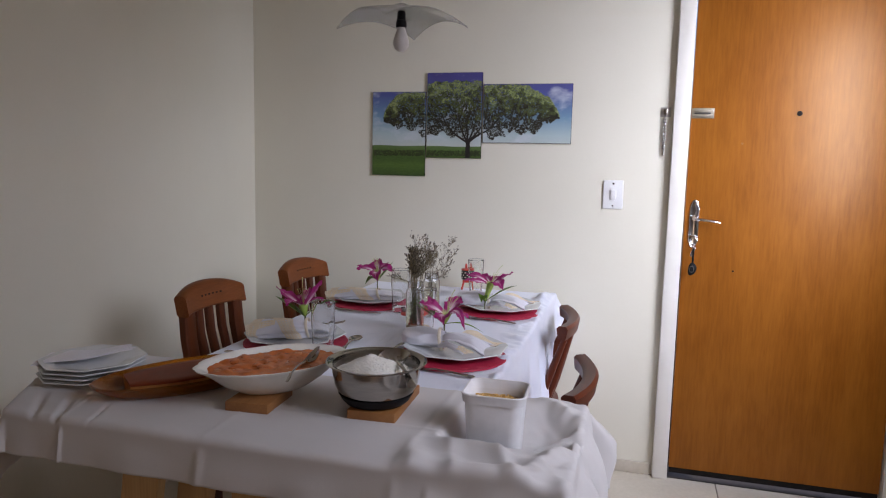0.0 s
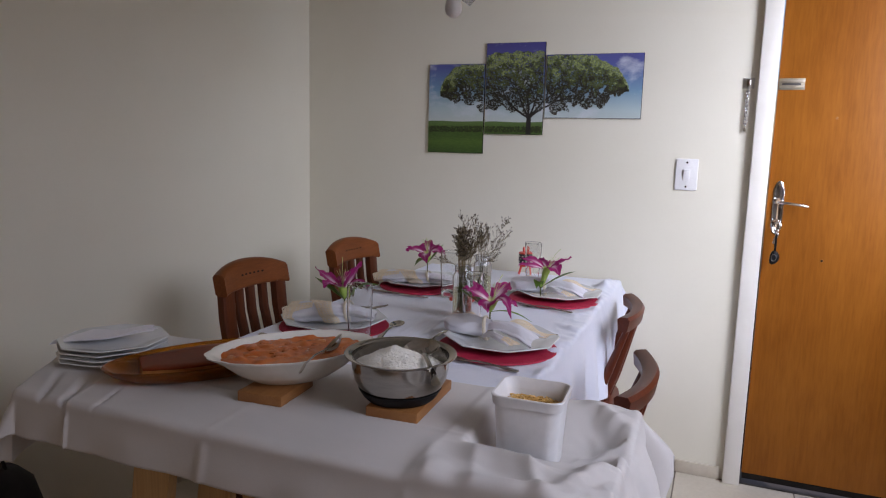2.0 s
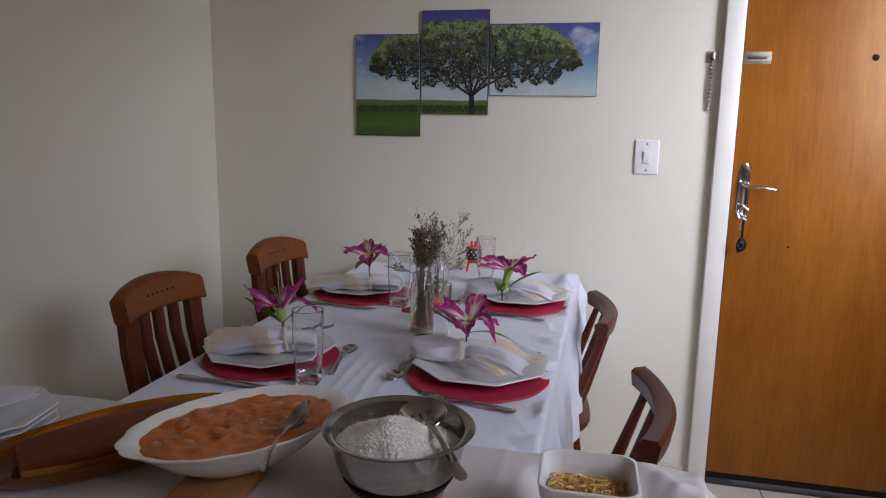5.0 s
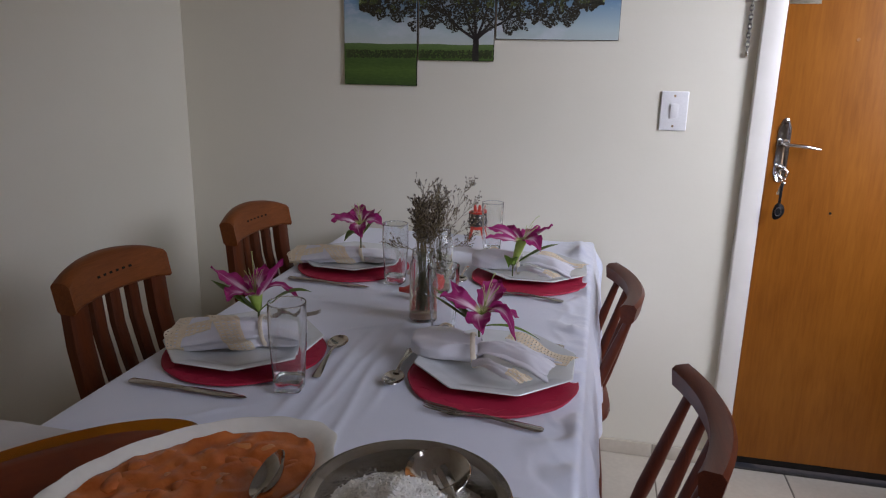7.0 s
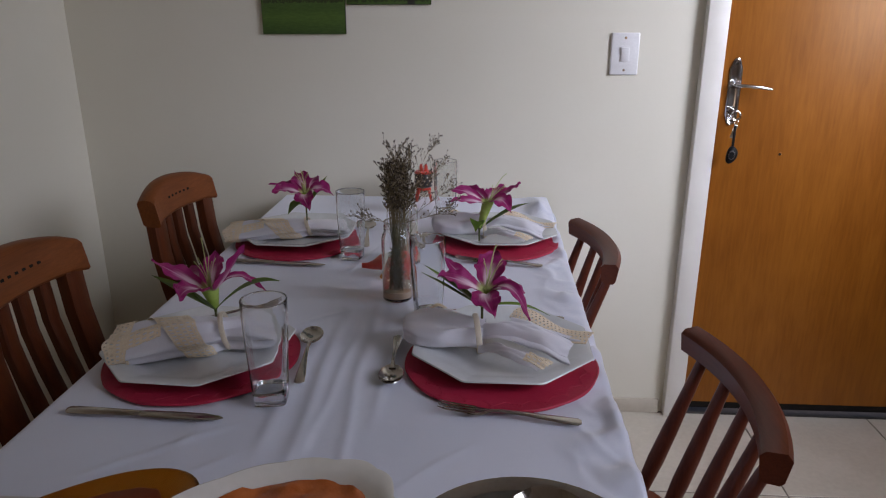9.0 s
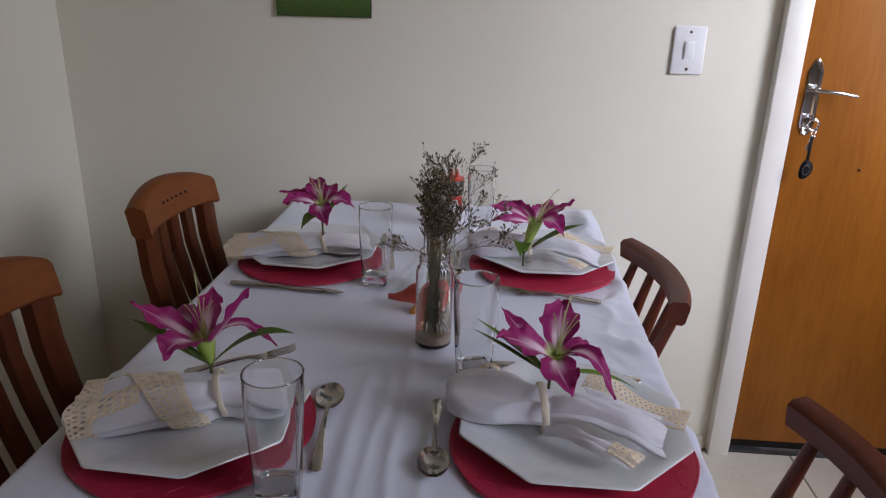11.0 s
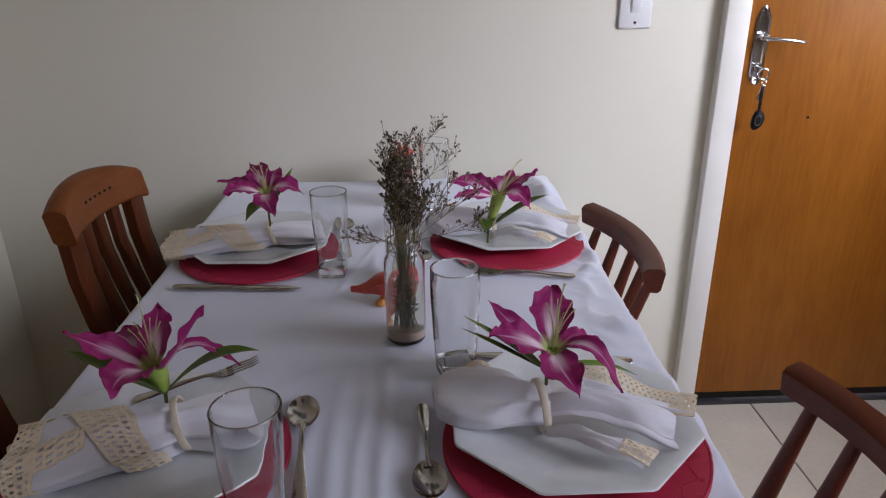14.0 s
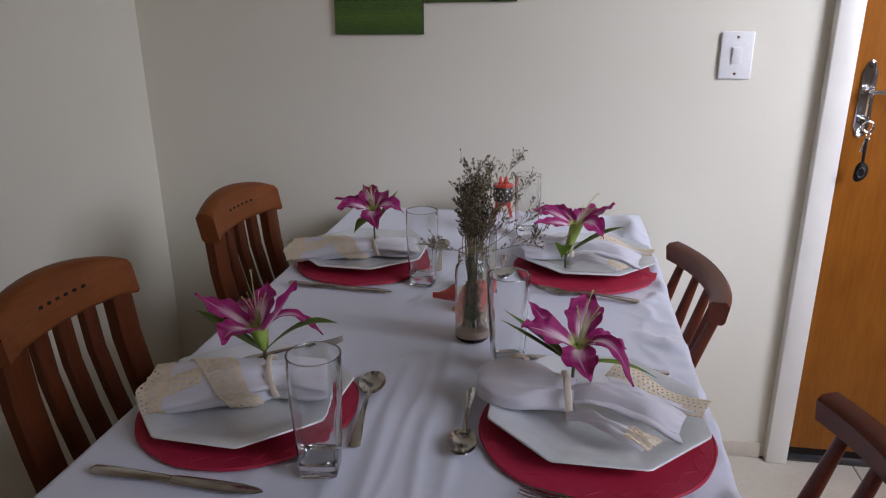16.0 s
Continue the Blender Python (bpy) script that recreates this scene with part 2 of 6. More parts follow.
M_WATER = thin_glass("jar_water", (0.93, 0.93, 0.86), 0.0, 0.25)
M_PANE = thin_glass("window_glass", (0.95, 0.97, 0.97))


def thick_glass(name, col, rough=0.0):
    m, nt, b = mat_new(name, col, rough)
    b.inputs["Transmission Weight"].default_value = 1.0
    b.inputs["IOR"].default_value = 1.48
    return m


M_BASEGL = thick_glass("thick_clear_glass", (0.96, 0.97, 0.97))
M_GLASS = thick_glass("clear_glass", (0.97, 0.98, 0.98))
M_AMBER, nt_, b_ = mat_new("amber_glass", (0.54, 0.165, 0.006), 0.06)
b_.inputs["Transmission Weight"].default_value = 0.8


def shade_mat():
    """White frosted lamp glass with a row of grey blots."""
    m, nt, b = mat_new("frosted_shade_glass", (0.80, 0.80, 0.78), 0.25)
    v = coords(nt, (1, 1, 1))
    spots = noise_tex(nt, v, 26, 2, 0.4)
    nt.links.new(ramp(nt, spots, [(0.22, (0.35, 0.34, 0.33)), (0.34, (0.80, 0.80, 0.78))]), b.inputs["Base Color"])
    b.inputs["Transmission Weight"].default_value = 0.6
    b.inputs["Alpha"].default_value = 0.72
    return m


def lace_mat():
    """Peach-cream crochet thread."""
    m, nt, b = mat_new("cream_crochet", (0.80, 0.65, 0.47), 0.85)
    v = coords(nt, (1, 1, 1))
    big, knots = noise_tex(nt, v, 60, 3), noise_tex(nt, v, 420, 2)
    col = ramp(nt, big, [(0.3, (0.83, 0.69, 0.50)), (0.7, (0.92, 0.82, 0.66))])
    nt.links.new(mix_col(nt, 0.22, col, ramp(nt, knots, [(0.35, (0.52, 0.37, 0.22)), (0.65, (0.90, 0.80, 0.64))])), b.inputs["Base Color"])
    add_bump(nt, b, knots, 0.6, 0.0012)
    return m


def petal_mat():
    """Magenta silk petal, pale along the midrib, in its own length and width."""
    m, nt, b = mat_new("magenta_petal", (0.38, 0.02, 0.17), 0.55, 0, 0.3)
    tc = nt.nodes.new("ShaderNodeTexCoord")
    sp = nt.nodes.new("ShaderNodeSeparateXYZ")
    nt.links.new(tc.outputs["UV"], sp.inputs[0])
    across = nt.nodes.new("ShaderNodeMath")
    across.operation, across.inputs[1].default_value = "SUBTRACT", 0.5
    nt.links.new(sp.outputs[1], across.inputs[0])
    ab = nt.nodes.new("ShaderNodeMath")
    ab.operation = "ABSOLUTE"
    nt.links.new(across.outputs[0], ab.inputs[0])
    mp = nt.nodes.new("ShaderNodeMapping")
    mp.inputs["Scale"].default_value = (1.2, 16, 1)
    nt.links.new(tc.outputs["UV"], mp.inputs[0])
    veins = noise_tex(nt, mp.outputs[0], 1.6, 3)
    base = ramp(nt, veins, [(0.30, (0.26, 0.008, 0.100)), (0.68, (0.44, 0.026, 0.185))])
    inner = ramp(nt, sp.outputs[0], [(0.26, (1, 1, 1)), (0.66, (0, 0, 0))])
    streaks = nt.nodes.new("ShaderNodeMath")
    streaks.operation, streaks.inputs[1].default_value = "MULTIPLY_ADD", -0.22
    nt.links.new(veins, streaks.inputs[0])
    nt.links.new(ab.outputs[0], streaks.inputs[2])
    middle = ramp(nt, streaks.outputs[0], [(0.0, (1, 1, 1)), (0.15, (0, 0, 0))])
    pale = mix_col(nt, 1.0, inner, middle, "MULTIPLY")
    col = mix_col(nt, pale, base, (0.84, 0.66, 0.74))
    rib = ramp(nt, ab.outputs[0], [(0.0, (0.60, 0.60, 0.60)), (0.05, (0, 0, 0))])
    tipless = ramp(nt, sp.outputs[0], [(0.70, (1, 1, 1)), (0.95, (0, 0, 0))])
    col = mix_col(nt, mix_col(nt, 1.0, rib, tipless, "MULTIPLY"), col, (0.78, 0.55, 0.66))
    col = mix_col(nt, ramp(nt, sp.outputs[0], [(0.03, (1, 1, 1)), (0.16, (0, 0, 0))]), col, (0.55, 0.62, 0.25))
    nt.links.new(col, b.inputs["Base Color"])
    add_bump(nt, b, veins, 0.3, 0.001)
    return m


def bud_mat():
    """Dried florets, each its own brown."""
    m, nt, b = mat_new("dried_buds", (0.12, 0.09, 0.06), 0.85)
    g = nt.nodes.new("ShaderNodeNewGeometry")
    nt.links.new(ramp(nt, g.outputs["Random Per Island"], [(0.0, (0.028, 0.020, 0.014)), (0.45, (0.075, 0.055, 0.036)), (0.75, (0.20, 0.155, 0.105)), (1.0, (0.46, 0.40, 0.31))]), b.inputs["Base Color"])
    return m


M_BUD = bud_mat()
M_SHADE, M_LACE, M_PETAL = shade_mat(), lace_mat(), petal_mat()


# ---- mesh helpers ----
def link(name, bm, mat, smooth=True):
    bmesh.ops.recalc_face_normals(bm, faces=bm.faces)
    me = bpy.data.meshes.new(name)
    bm.to_mesh(me)
    bm.free()
    me.materials.append(mat)
    if smooth:
        me.polygons.foreach_set("use_smooth", [True] * len(me.polygons))
        me.set_sharp_from_angle(angle=radians(42))
    return new(name, me)


def part(name, bm, mat, parent, label="", smooth=True):
    ob = link(name, bm, mat, smooth)
    ob.parent = parent
    return tagged(ob, label)


def thing(name, label, category, m=None, group="", kind=""):
    ob = new(name)
    ob.empty_display_size = 0.05
    if m is not None:
        ob.matrix_basis = m
    return tagged(ob, label, category, group, kind)


def box(x0, y0, z0, x1, y1, z1, bev=0.0, seg=2, bm=None, m=None):
    bm = bm or bmesh.new()
    r = bmesh.ops.create_cube(bm, size=1)
    vs = r["verts"]
    for v in vs:
        v.co = ((x0 + x1) / 2 + v.co.x * (x1 - x0), (y0 + y1) / 2 + v.co.y * (y1 - y0), (z0 + z1) / 2 + v.co.z * (z1 - z0))
    if bev:
        es = list({e for v in vs for e in v.link_edges})
        r2 = bmesh.ops.bevel(bm, geom=es, offset=bev, segments=seg, affect="EDGES", profile=0.5)
        vs = list({v for f in r2["faces"] for v in f.verts} | {v for v in vs if v.is_valid})
    if m is not None:
        bmesh.ops.transform(bm, matrix=m, verts=vs)
    return bm


def loft(rings, bm=None, cap0=True, cap1=True, closed=True):
    """Skin over rings of equal length."""
    bm = bm or bmesh.new()
    rows = [[bm.verts.new(p) for p in r] for r in rings]
    n = len(rows[0])
    for a, b in zip(rows, rows[1:]):
        for i in range(n if closed else n - 1):
            j = (i + 1) % n
            bm.faces.new((a[i], a[j], b[j], b[i]))
    if cap0 and closed:
        bm.faces.new(rows[0][::-1])
    if cap1 and closed:
        bm.faces.new(rows[-1])
    return bm


def lathe(prof, n=40, bm=None, cx=0.0, cy=0.0, sx=1.0, sy=1.0, wave=None):
    """Turned body of (radius, height) pairs; wave(angle, radius, height) shifts the radius."""
    rings = []
    for r, z in prof:
        ring = []
        for i in range(n):
            a = 2 * math.pi * i / n
            q = r + (wave(a, r, z) if wave else 0)
            ring.append((cx + q * sx * math.cos(a), cy + q * sy * math.sin(a), z))
        rings.append(ring)
    return loft(rings, bm)


def tube(pts, radii, n=8, bm=None, flat=1.0):
    """Round bar along points."""
    pts = [Vector(p) for p in pts]
    if isinstance(radii, (int, float)):
        radii = [radii] * len(pts)
    rings, up = [], Vector((0, 0, 1))
    for i, p in enumerate(pts):
        d = (pts[min(i + 1, len(pts) - 1)] - pts[max(i - 1, 0)]).normalized()
        ref = up if abs(d.dot(up)) < 0.95 else Vector((1, 0, 0))
        s = d.cross(ref).normalized()
        w = s.cross(d)
        rings.append([p + s * radii[i] * math.cos(2 * math.pi * k / n) + w * radii[i] * flat * math.sin(2 * math.pi * k / n) for k in range(n)])
    return loft(rings, bm)


def sheet(fn, nu, nv, thick=0.0, bm=None, keep=None, uv=None):
    """A surface fn(u, v) with u, v in 0..1; keep(u, v) picks faces; uv(u, v) gives texture places."""
    bm = bm or bmesh.new()
    lay = bm.loops.layers.uv.verify() if uv else None
    grid = {}

    def vert(i, j):
        if (i, j) not in grid:
            grid[i, j] = bm.verts.new(fn(i / nu, j / nv))
        return grid[i, j]

    made = []
    for i in range(nu):
        for j in range(nv):
            if keep and not keep((i + 0.5) / nu, (j + 0.5) / nv):
                continue
            f = bm.faces.new((vert(i, j), vert(i + 1, j), vert(i + 1, j + 1), vert(i, j + 1)))
            if uv:
                for lp, (a, b) in zip(f.loops, ((i, j), (i + 1, j), (i + 1, j + 1), (i, j + 1))):
                    lp[lay].uv = uv(a / nu, b / nv)
            made.append(f)
    if thick:
        bm.normal_update()
        bmesh.ops.solidify(bm, geom=made, thickness=thick)
    return bm


def smoothstep(a, b, x):
    t = max(0.0, min(1.0, (x - a) / (b - a)))
    return t * t * (3 - 2 * t)


# ---- the room ----
T = 0.12
DX0, DX1, DZ1 = 2.062, 2.895, 2.09


def walls():
    bm = box(-T, 0, FLOOR, DX0 - 0.02, T, CEIL)
    box(DX1 + 0.02, 0, FLOOR, ROOM_X, T, CEIL, bm=bm)
    box(DX0 - 0.02, 0, DZ1 + 0.02, DX1 + 0.02, T, CEIL, bm=bm)
    tagged(link("wall_north", bm, M_WALL, False), "off-white painted plaster wall with the door opening", "wall", kind="structure")
    tagged(link("wall_west", box(-T, ROOM_Y, FLOOR, 0, 0, CEIL), M_WALL, False), "off-white painted plain plaster wall", "wall", kind="structure")
    # this wall and the south one are out of view, darkened against bounce
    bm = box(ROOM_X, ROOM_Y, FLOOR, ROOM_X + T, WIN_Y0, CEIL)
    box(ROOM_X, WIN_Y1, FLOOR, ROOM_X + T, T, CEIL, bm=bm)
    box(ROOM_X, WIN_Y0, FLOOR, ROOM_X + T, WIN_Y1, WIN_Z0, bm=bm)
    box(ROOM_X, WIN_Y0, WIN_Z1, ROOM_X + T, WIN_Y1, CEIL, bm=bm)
    tagged(link("wall_east", bm, M_WALL_UNSEEN, False), "unseen wall, darkened to cut bounced light, with the window opening", "wall", kind="structure")
    bm = box(-T, ROOM_Y - T, FLOOR, FILL_X0, ROOM_Y, CEIL)
    box(FILL_X1, ROOM_Y - T, FLOOR, ROOM_X + T, ROOM_Y, CEIL, bm=bm)
    box(FILL_X0, ROOM_Y - T, FLOOR, FILL_X1, ROOM_Y, FILL_Z0, bm=bm)
    box(FILL_X0, ROOM_Y - T, FILL_Z1, FILL_X1, ROOM_Y, CEIL, bm=bm)
    tagged(link("wall_south", bm, M_WALL_UNSEEN, False), "unseen wall, darkened to cut bounced light, with the fill lamp opening", "wall", kind="structure")
    tagged(link("ceiling", box(-T, ROOM_Y - T, CEIL, ROOM_X + T, T, CEIL + 0.1), M_CEIL, False), "white painted flat ceiling", "ceiling", kind="structure")
    # skirting tiles in lengths along the back and left walls
    base = thing("baseboard", "low cream tiled skirting along the walls", "baseboard", kind="structure")
    xs = [0.0, 0.46, 0.91, 1.355, 1.805, 1.982]
    for a, b in zip(xs, xs[1:]):
        part("skirting_tile", box(a + 0.001, -0.012, FLOOR, b - 0.001, 0, 0.014, 0.003), M_BASE, base)
    y = -0.014
    while y > ROOM_Y:
        part("skirting_tile", box(0, max(y - 0.449, ROOM_Y), FLOOR, 0.012, y, 0.014, 0.003), M_BASE, base)
        y -= 0.451
    # the window
    w = thing("window_1", "white aluminium window with clear panes", "window", kind="structure")
    fx0, fx1 = ROOM_X + 0.085, ROOM_X + 0.115
    for y0, y1, z0, z1 in ((WIN_Y0, WIN_Y0 + 0.04, WIN_Z0, WIN_Z1), (WIN_Y1 - 0.04, WIN_Y1, WIN_Z0, WIN_Z1),
                           (WIN_Y0 + 0.04, WIN_Y1 - 0.04, WIN_Z0, WIN_Z0 + 0.04), (WIN_Y0 + 0.04, WIN_Y1 - 0.04, WIN_Z1 - 0.04, WIN_Z1),
                           (-1.52, -1.48, WIN_Z0 + 0.04, WIN_Z1 - 0.04)):
        part("window_frame", box(fx0, y0, z0, fx1, y1, z1, 0.003), M_TRIM, w)
    for y0, y1 in ((WIN_Y0 + 0.04, -1.52), (-1.48, WIN_Y1 - 0.04)):
        p = part("pane", box(fx0 + 0.012, y0, WIN_Z0 + 0.04, fx0 + 0.016, y1, WIN_Z1 - 0.04), M_PANE, w, "clear glass pane")
        p.visible_shadow = False
    # unseen window, made up to frame the fill lamp
    w = thing("window_2", "made-up white aluminium window around the unseen fill lamp", "window", kind="structure")
    fy0, fy1, mid = ROOM_Y - 0.115, ROOM_Y - 0.085, (FILL_X0 + FILL_X1) / 2
    for x0, x1, z0, z1 in ((FILL_X0, FILL_X0 + 0.04, FILL_Z0, FILL_Z1), (FILL_X1 - 0.04, FILL_X1, FILL_Z0, FILL_Z1), (FILL_X0 + 0.04, FILL_X1 - 0.04, FILL_Z0, FILL_Z0 + 0.04),
                           (FILL_X0 + 0.04, FILL_X1 - 0.04, FILL_Z1 - 0.04, FILL_Z1), (mid - 0.02, mid + 0.02, FILL_Z0 + 0.04, FILL_Z1 - 0.04)):
        part("window_frame", box(x0, fy0, z0, x1, fy1, z1, 0.003), M_TRIM, w)
    for x0, x1 in ((FILL_X0 + 0.04, mid - 0.02), (mid + 0.02, FILL_X1 - 0.04)):
        p = part("pane", box(x0, fy0 + 0.012, FILL_Z0 + 0.04, x1, fy0 + 0.016, FILL_Z1 - 0.04), M_PANE, w, "clear glass pane")
        p.visible_shadow = False


def door():
    # frame round the opening: proud of the wall, with the leaf set inside
    f = thing("door_frame", "white painted wooden door frame", "door frame", kind="structure")
    part("jamb", box(1.994, -0.034, FLOOR, DX0 - 0.004, 0.10, DZ1 + 0.075, 0.004), M_TRIM, f)
    part("jamb", box(DX1 + 0.003, -0.034, FLOOR, DX1 + 0.08, 0.10, DZ1 + 0.075, 0.004), M_TRIM, f)
    part("head", box(DX0 - 0.003, -0.034, DZ1 + 0.004, DX1 + 0.003, 0.10, DZ1 + 0.075, 0.004), M_TRIM, f)
    tagged(link("threshold", box(DX0, -0.008, FLOOR - 0.01, DX1, 0.115, FLOOR + 0.006, 0.002), M_STONE), "dark stone threshold under the door", "threshold", kind="structure")
    d = thing("door_1", "closed honey-coloured wood veneer entrance door", "door", pose(DX0, -0.012, 0.012), kind="structure")
    W, Hh = DX1 - DX0, DZ1 - 0.012
    part("leaf", box(0.002, 0, 0, W - 0.002, 0.036, Hh, 0.002), M_DOOR, d)
    # dark strip in the gap between leaf and threshold
    part("bottom_seal", box(0.004, 0.004, -0.026, W - 0.004, 0.030, -0.001, 0.001), M_DARK, d, "dark strip below the leaf")

    def z(v):
        return v - 0.012
    # lock plate with pointed ends
    def plate(hw, y, grow):
        out = []
        for px, pz in ((0, 0.104), (0.009, 0.098), (0.016, 0.080), (0.0195, 0.072), (0.0195, -0.072), (0.016, -0.080), (0.011, -0.096), (0, -0.102),
                       (-0.011, -0.096), (-0.016, -0.080), (-0.0195, -0.072), (-0.0195, 0.072), (-0.016, 0.080), (-0.009, 0.098)):
            out.append((0.040 + px * grow, y, z(1.098) + pz * (1 - (1 - grow) * 0.25)))
        return out
    lp = part("lock_plate", loft([plate(1, 0, 1), plate(1, -0.004, 1), plate(1, -0.006, 0.82), plate(1, -0.0045, 0.70)]), M_CHROME, d, "chromed lock plate with pointed ends")
    part("rose", tube([(0.040, -0.004, z(1.122)), (0.040, -0.030, z(1.122))], [0.0115, 0.010], 16), M_CHROME, lp)
    part("lever", tube([(0.040, -0.028, z(1.122)), (0.048, -0.040, z(1.121)), (0.064, -0.045, z(1.120)), (0.10, -0.046, z(1.117)), (0.132, -0.044, z(1.112)), (0.140, -0.043, z(1.111))],
                       [0.008, 0.0085, 0.0085, 0.008, 0.0072, 0.006], 12, flat=0.75), M_CHROME, lp, "chromed lever handle")
    part("cylinder", tube([(0.040, -0.004, z(1.045)), (0.040, -0.014, z(1.045))], [0.0115, 0.0105], 16), M_CHROME, lp)
    for s in (0.086, -0.086):
        part("screw", tube([(0.040, -0.004, z(1.098) + s), (0.040, -0.0075, z(1.098) + s)], [0.0035, 0.003], 10), M_STEEL, lp)
    # peephole, old screw holes
    pe = part("peephole", tube([(0.414, 0.002, z(1.561)), (0.414, -0.004, z(1.561))], [0.011, 0.010], 20), M_DARK, d, "small round dark-rimmed peephole")
    part("lens", tube([(0.414, -0.003, z(1.561)), (0.414, -0.0048, z(1.561))], [0.007, 0.006], 16), M_DARK, pe)
    for px, pz, rad, mt in ((0.208, 0.906, 0.0045, M_DARK), (0.208, 1.438, 0.0045, M_TRIVET)):
        hole = part("plugged_hole", tube([(px, 0.001, z(pz)), (px, -0.0012, z(pz))], [rad + 0.0025, rad + 0.001], 12), M_DOOR, d)
        part("plug", tube([(px, 0, z(pz)), (px, -0.0018, z(pz))], [rad, rad * 0.9], 12), mt, hole)


def key_ring():
    k = thing("key_ring", "bunch of keys with a black fob hanging in the lock", "keys", pose(2.104, -0.012, 1.040))
    part("key", tube([(0, -0.010, 0.005), (0, -0.040, 0.004)], 0.0025, 8), M_CHROME, k)
    part("key_bow", tube([(0.013 * math.sin(a), -0.046, -0.008 + 0.014 * math.cos(a)) for a in [i * math.pi / 8 for i in range(17)]], 0.0032, 8), M_CHROME, k)
    part("ring", tube([(0.003 + 0.004 * math.cos(a), -0.047 + 0.011 * math.sin(a), -0.028 + 0.012 * math.cos(a)) for a in [i * math.pi / 8 for i in range(17)]], 0.0013, 6), M_STEEL, k)
    part("second_key", box(-0.006, -0.050, -0.078, 0.006, -0.048, -0.036, 0.001, m=pose(0.012, 0, 0.0, 0, 14, 0)), M_CHROME, k)
    part("strap", box(-0.004, -0.052, -0.105, 0.004, -0.049, -0.038, 0.001), M_BLACK, k)
    rings = []
    for y, g in ((-0.060, 0.5), (-0.058, 0.86), (-0.054, 1), (-0.050, 1), (-0.046, 0.86), (-0.044, 0.5)):
        rings.append([(-0.004 + g * (0.017 + 0.004 * math.cos(a)) * math.cos(a) + 0.003 * math.sin(a), y, -0.128 + g * 0.027 * math.sin(a)) for a in [i * math.pi / 12 for i in range(24)]])
    fob = part("fob", loft(rings), M_BLACK, k, "black rubber key fob")
    part("fob_button", tube([(-0.003 + 0.009 * math.cos(a), -0.0605, -0.128 + 0.013 * math.sin(a)) for a in [i * math.pi / 8 for i in range(17)]], 0.0016, 6), M_STONE, fob)


def door_bolt():
    b = thing("door_bolt", "flat aluminium slide bolt screwed to the door", "door bolt", pose(2.105, -0.012, 1.561))
    part("backplate", box(-0.040, -0.003, -0.021, 0.048, 0, 0.021, 0.001), M_BRONZE, b)
    part("channel", box(-0.034, -0.010, 0.004, 0.044, -0.003, 0.014, 0.002), M_BRONZE, b)
    part("channel", box(-0.034, -0.010, -0.015, 0.044, -0.003, -0.005, 0.002), M_BRONZE, b)
    part("bolt_bar", box(-0.030, -0.008, -0.004, 0.034, -0.003, 0.003, 0.001), M_STONE, b, "dark slot of the bolt")
    c = thing("door_chain", "short steel safety chain hanging beside the frame", "door chain", pose(1.958, 0, 1.566))
    part("keeper_plate", box(-0.017, -0.004, -0.020, 0.024, 0, 0.020, 0.001), M_ALU, c)
    part("keeper", box(-0.004, -0.020, -0.012, 0.010, -0.004, 0.014, 0.003), M_STEEL, c)
    for i in range(11):
        ring = []
        for k in range(13):
            a = 2 * math.pi * k / 12
            if i % 2:
                ring.append((0.002 + 0.0055 * math.cos(a), -0.011, -0.024 - i * 0.0135 + 0.010 * math.sin(a)))
            else:
                ring.append((0.002, -0.011 + 0.0055 * math.cos(a), -0.024 - i * 0.0135 + 0.010 * math.sin(a)))
        part("chain_link", tube(ring, 0.0022, 6), M_CHROME, c)
    part("chain_end", tube([(0.002, -0.011, -0.168), (0.002, -0.011, -0.182)], [0.005, 0.0045], 10), M_STEEL, c)


def light_switch():
    s = thing("light_switch", "white plastic one-rocker light switch plate", "light switch", pose(1.762, 0, 1.2105))
    part("plate", box(-0.043, -0.009, -0.063, 0.043, 0, 0.063, 0.0045, 3), M_PLASTIC, s)
    part("surround", box(-0.0150, -0.0100, -0.0245, 0.0150, -0.0085, 0.0245, 0.001), M_PLASTIC, s)
    part("rocker", box(-0.0115, -0.0060, -0.021, 0.0115, 0.0, 0.021, 0.0012, m=pose(0, -0.0085, 0, 7, 0, 0)), M_PLASTIC, s)
    for z in (0.048, -0.048):
        part("screw", tube([(0, -0.008, z), (0, -0.0102, z)], [0.0042, 0.0036], 12), M_STEEL, s)


walls()
door()
key_ring()
door_bolt()
light_switch()


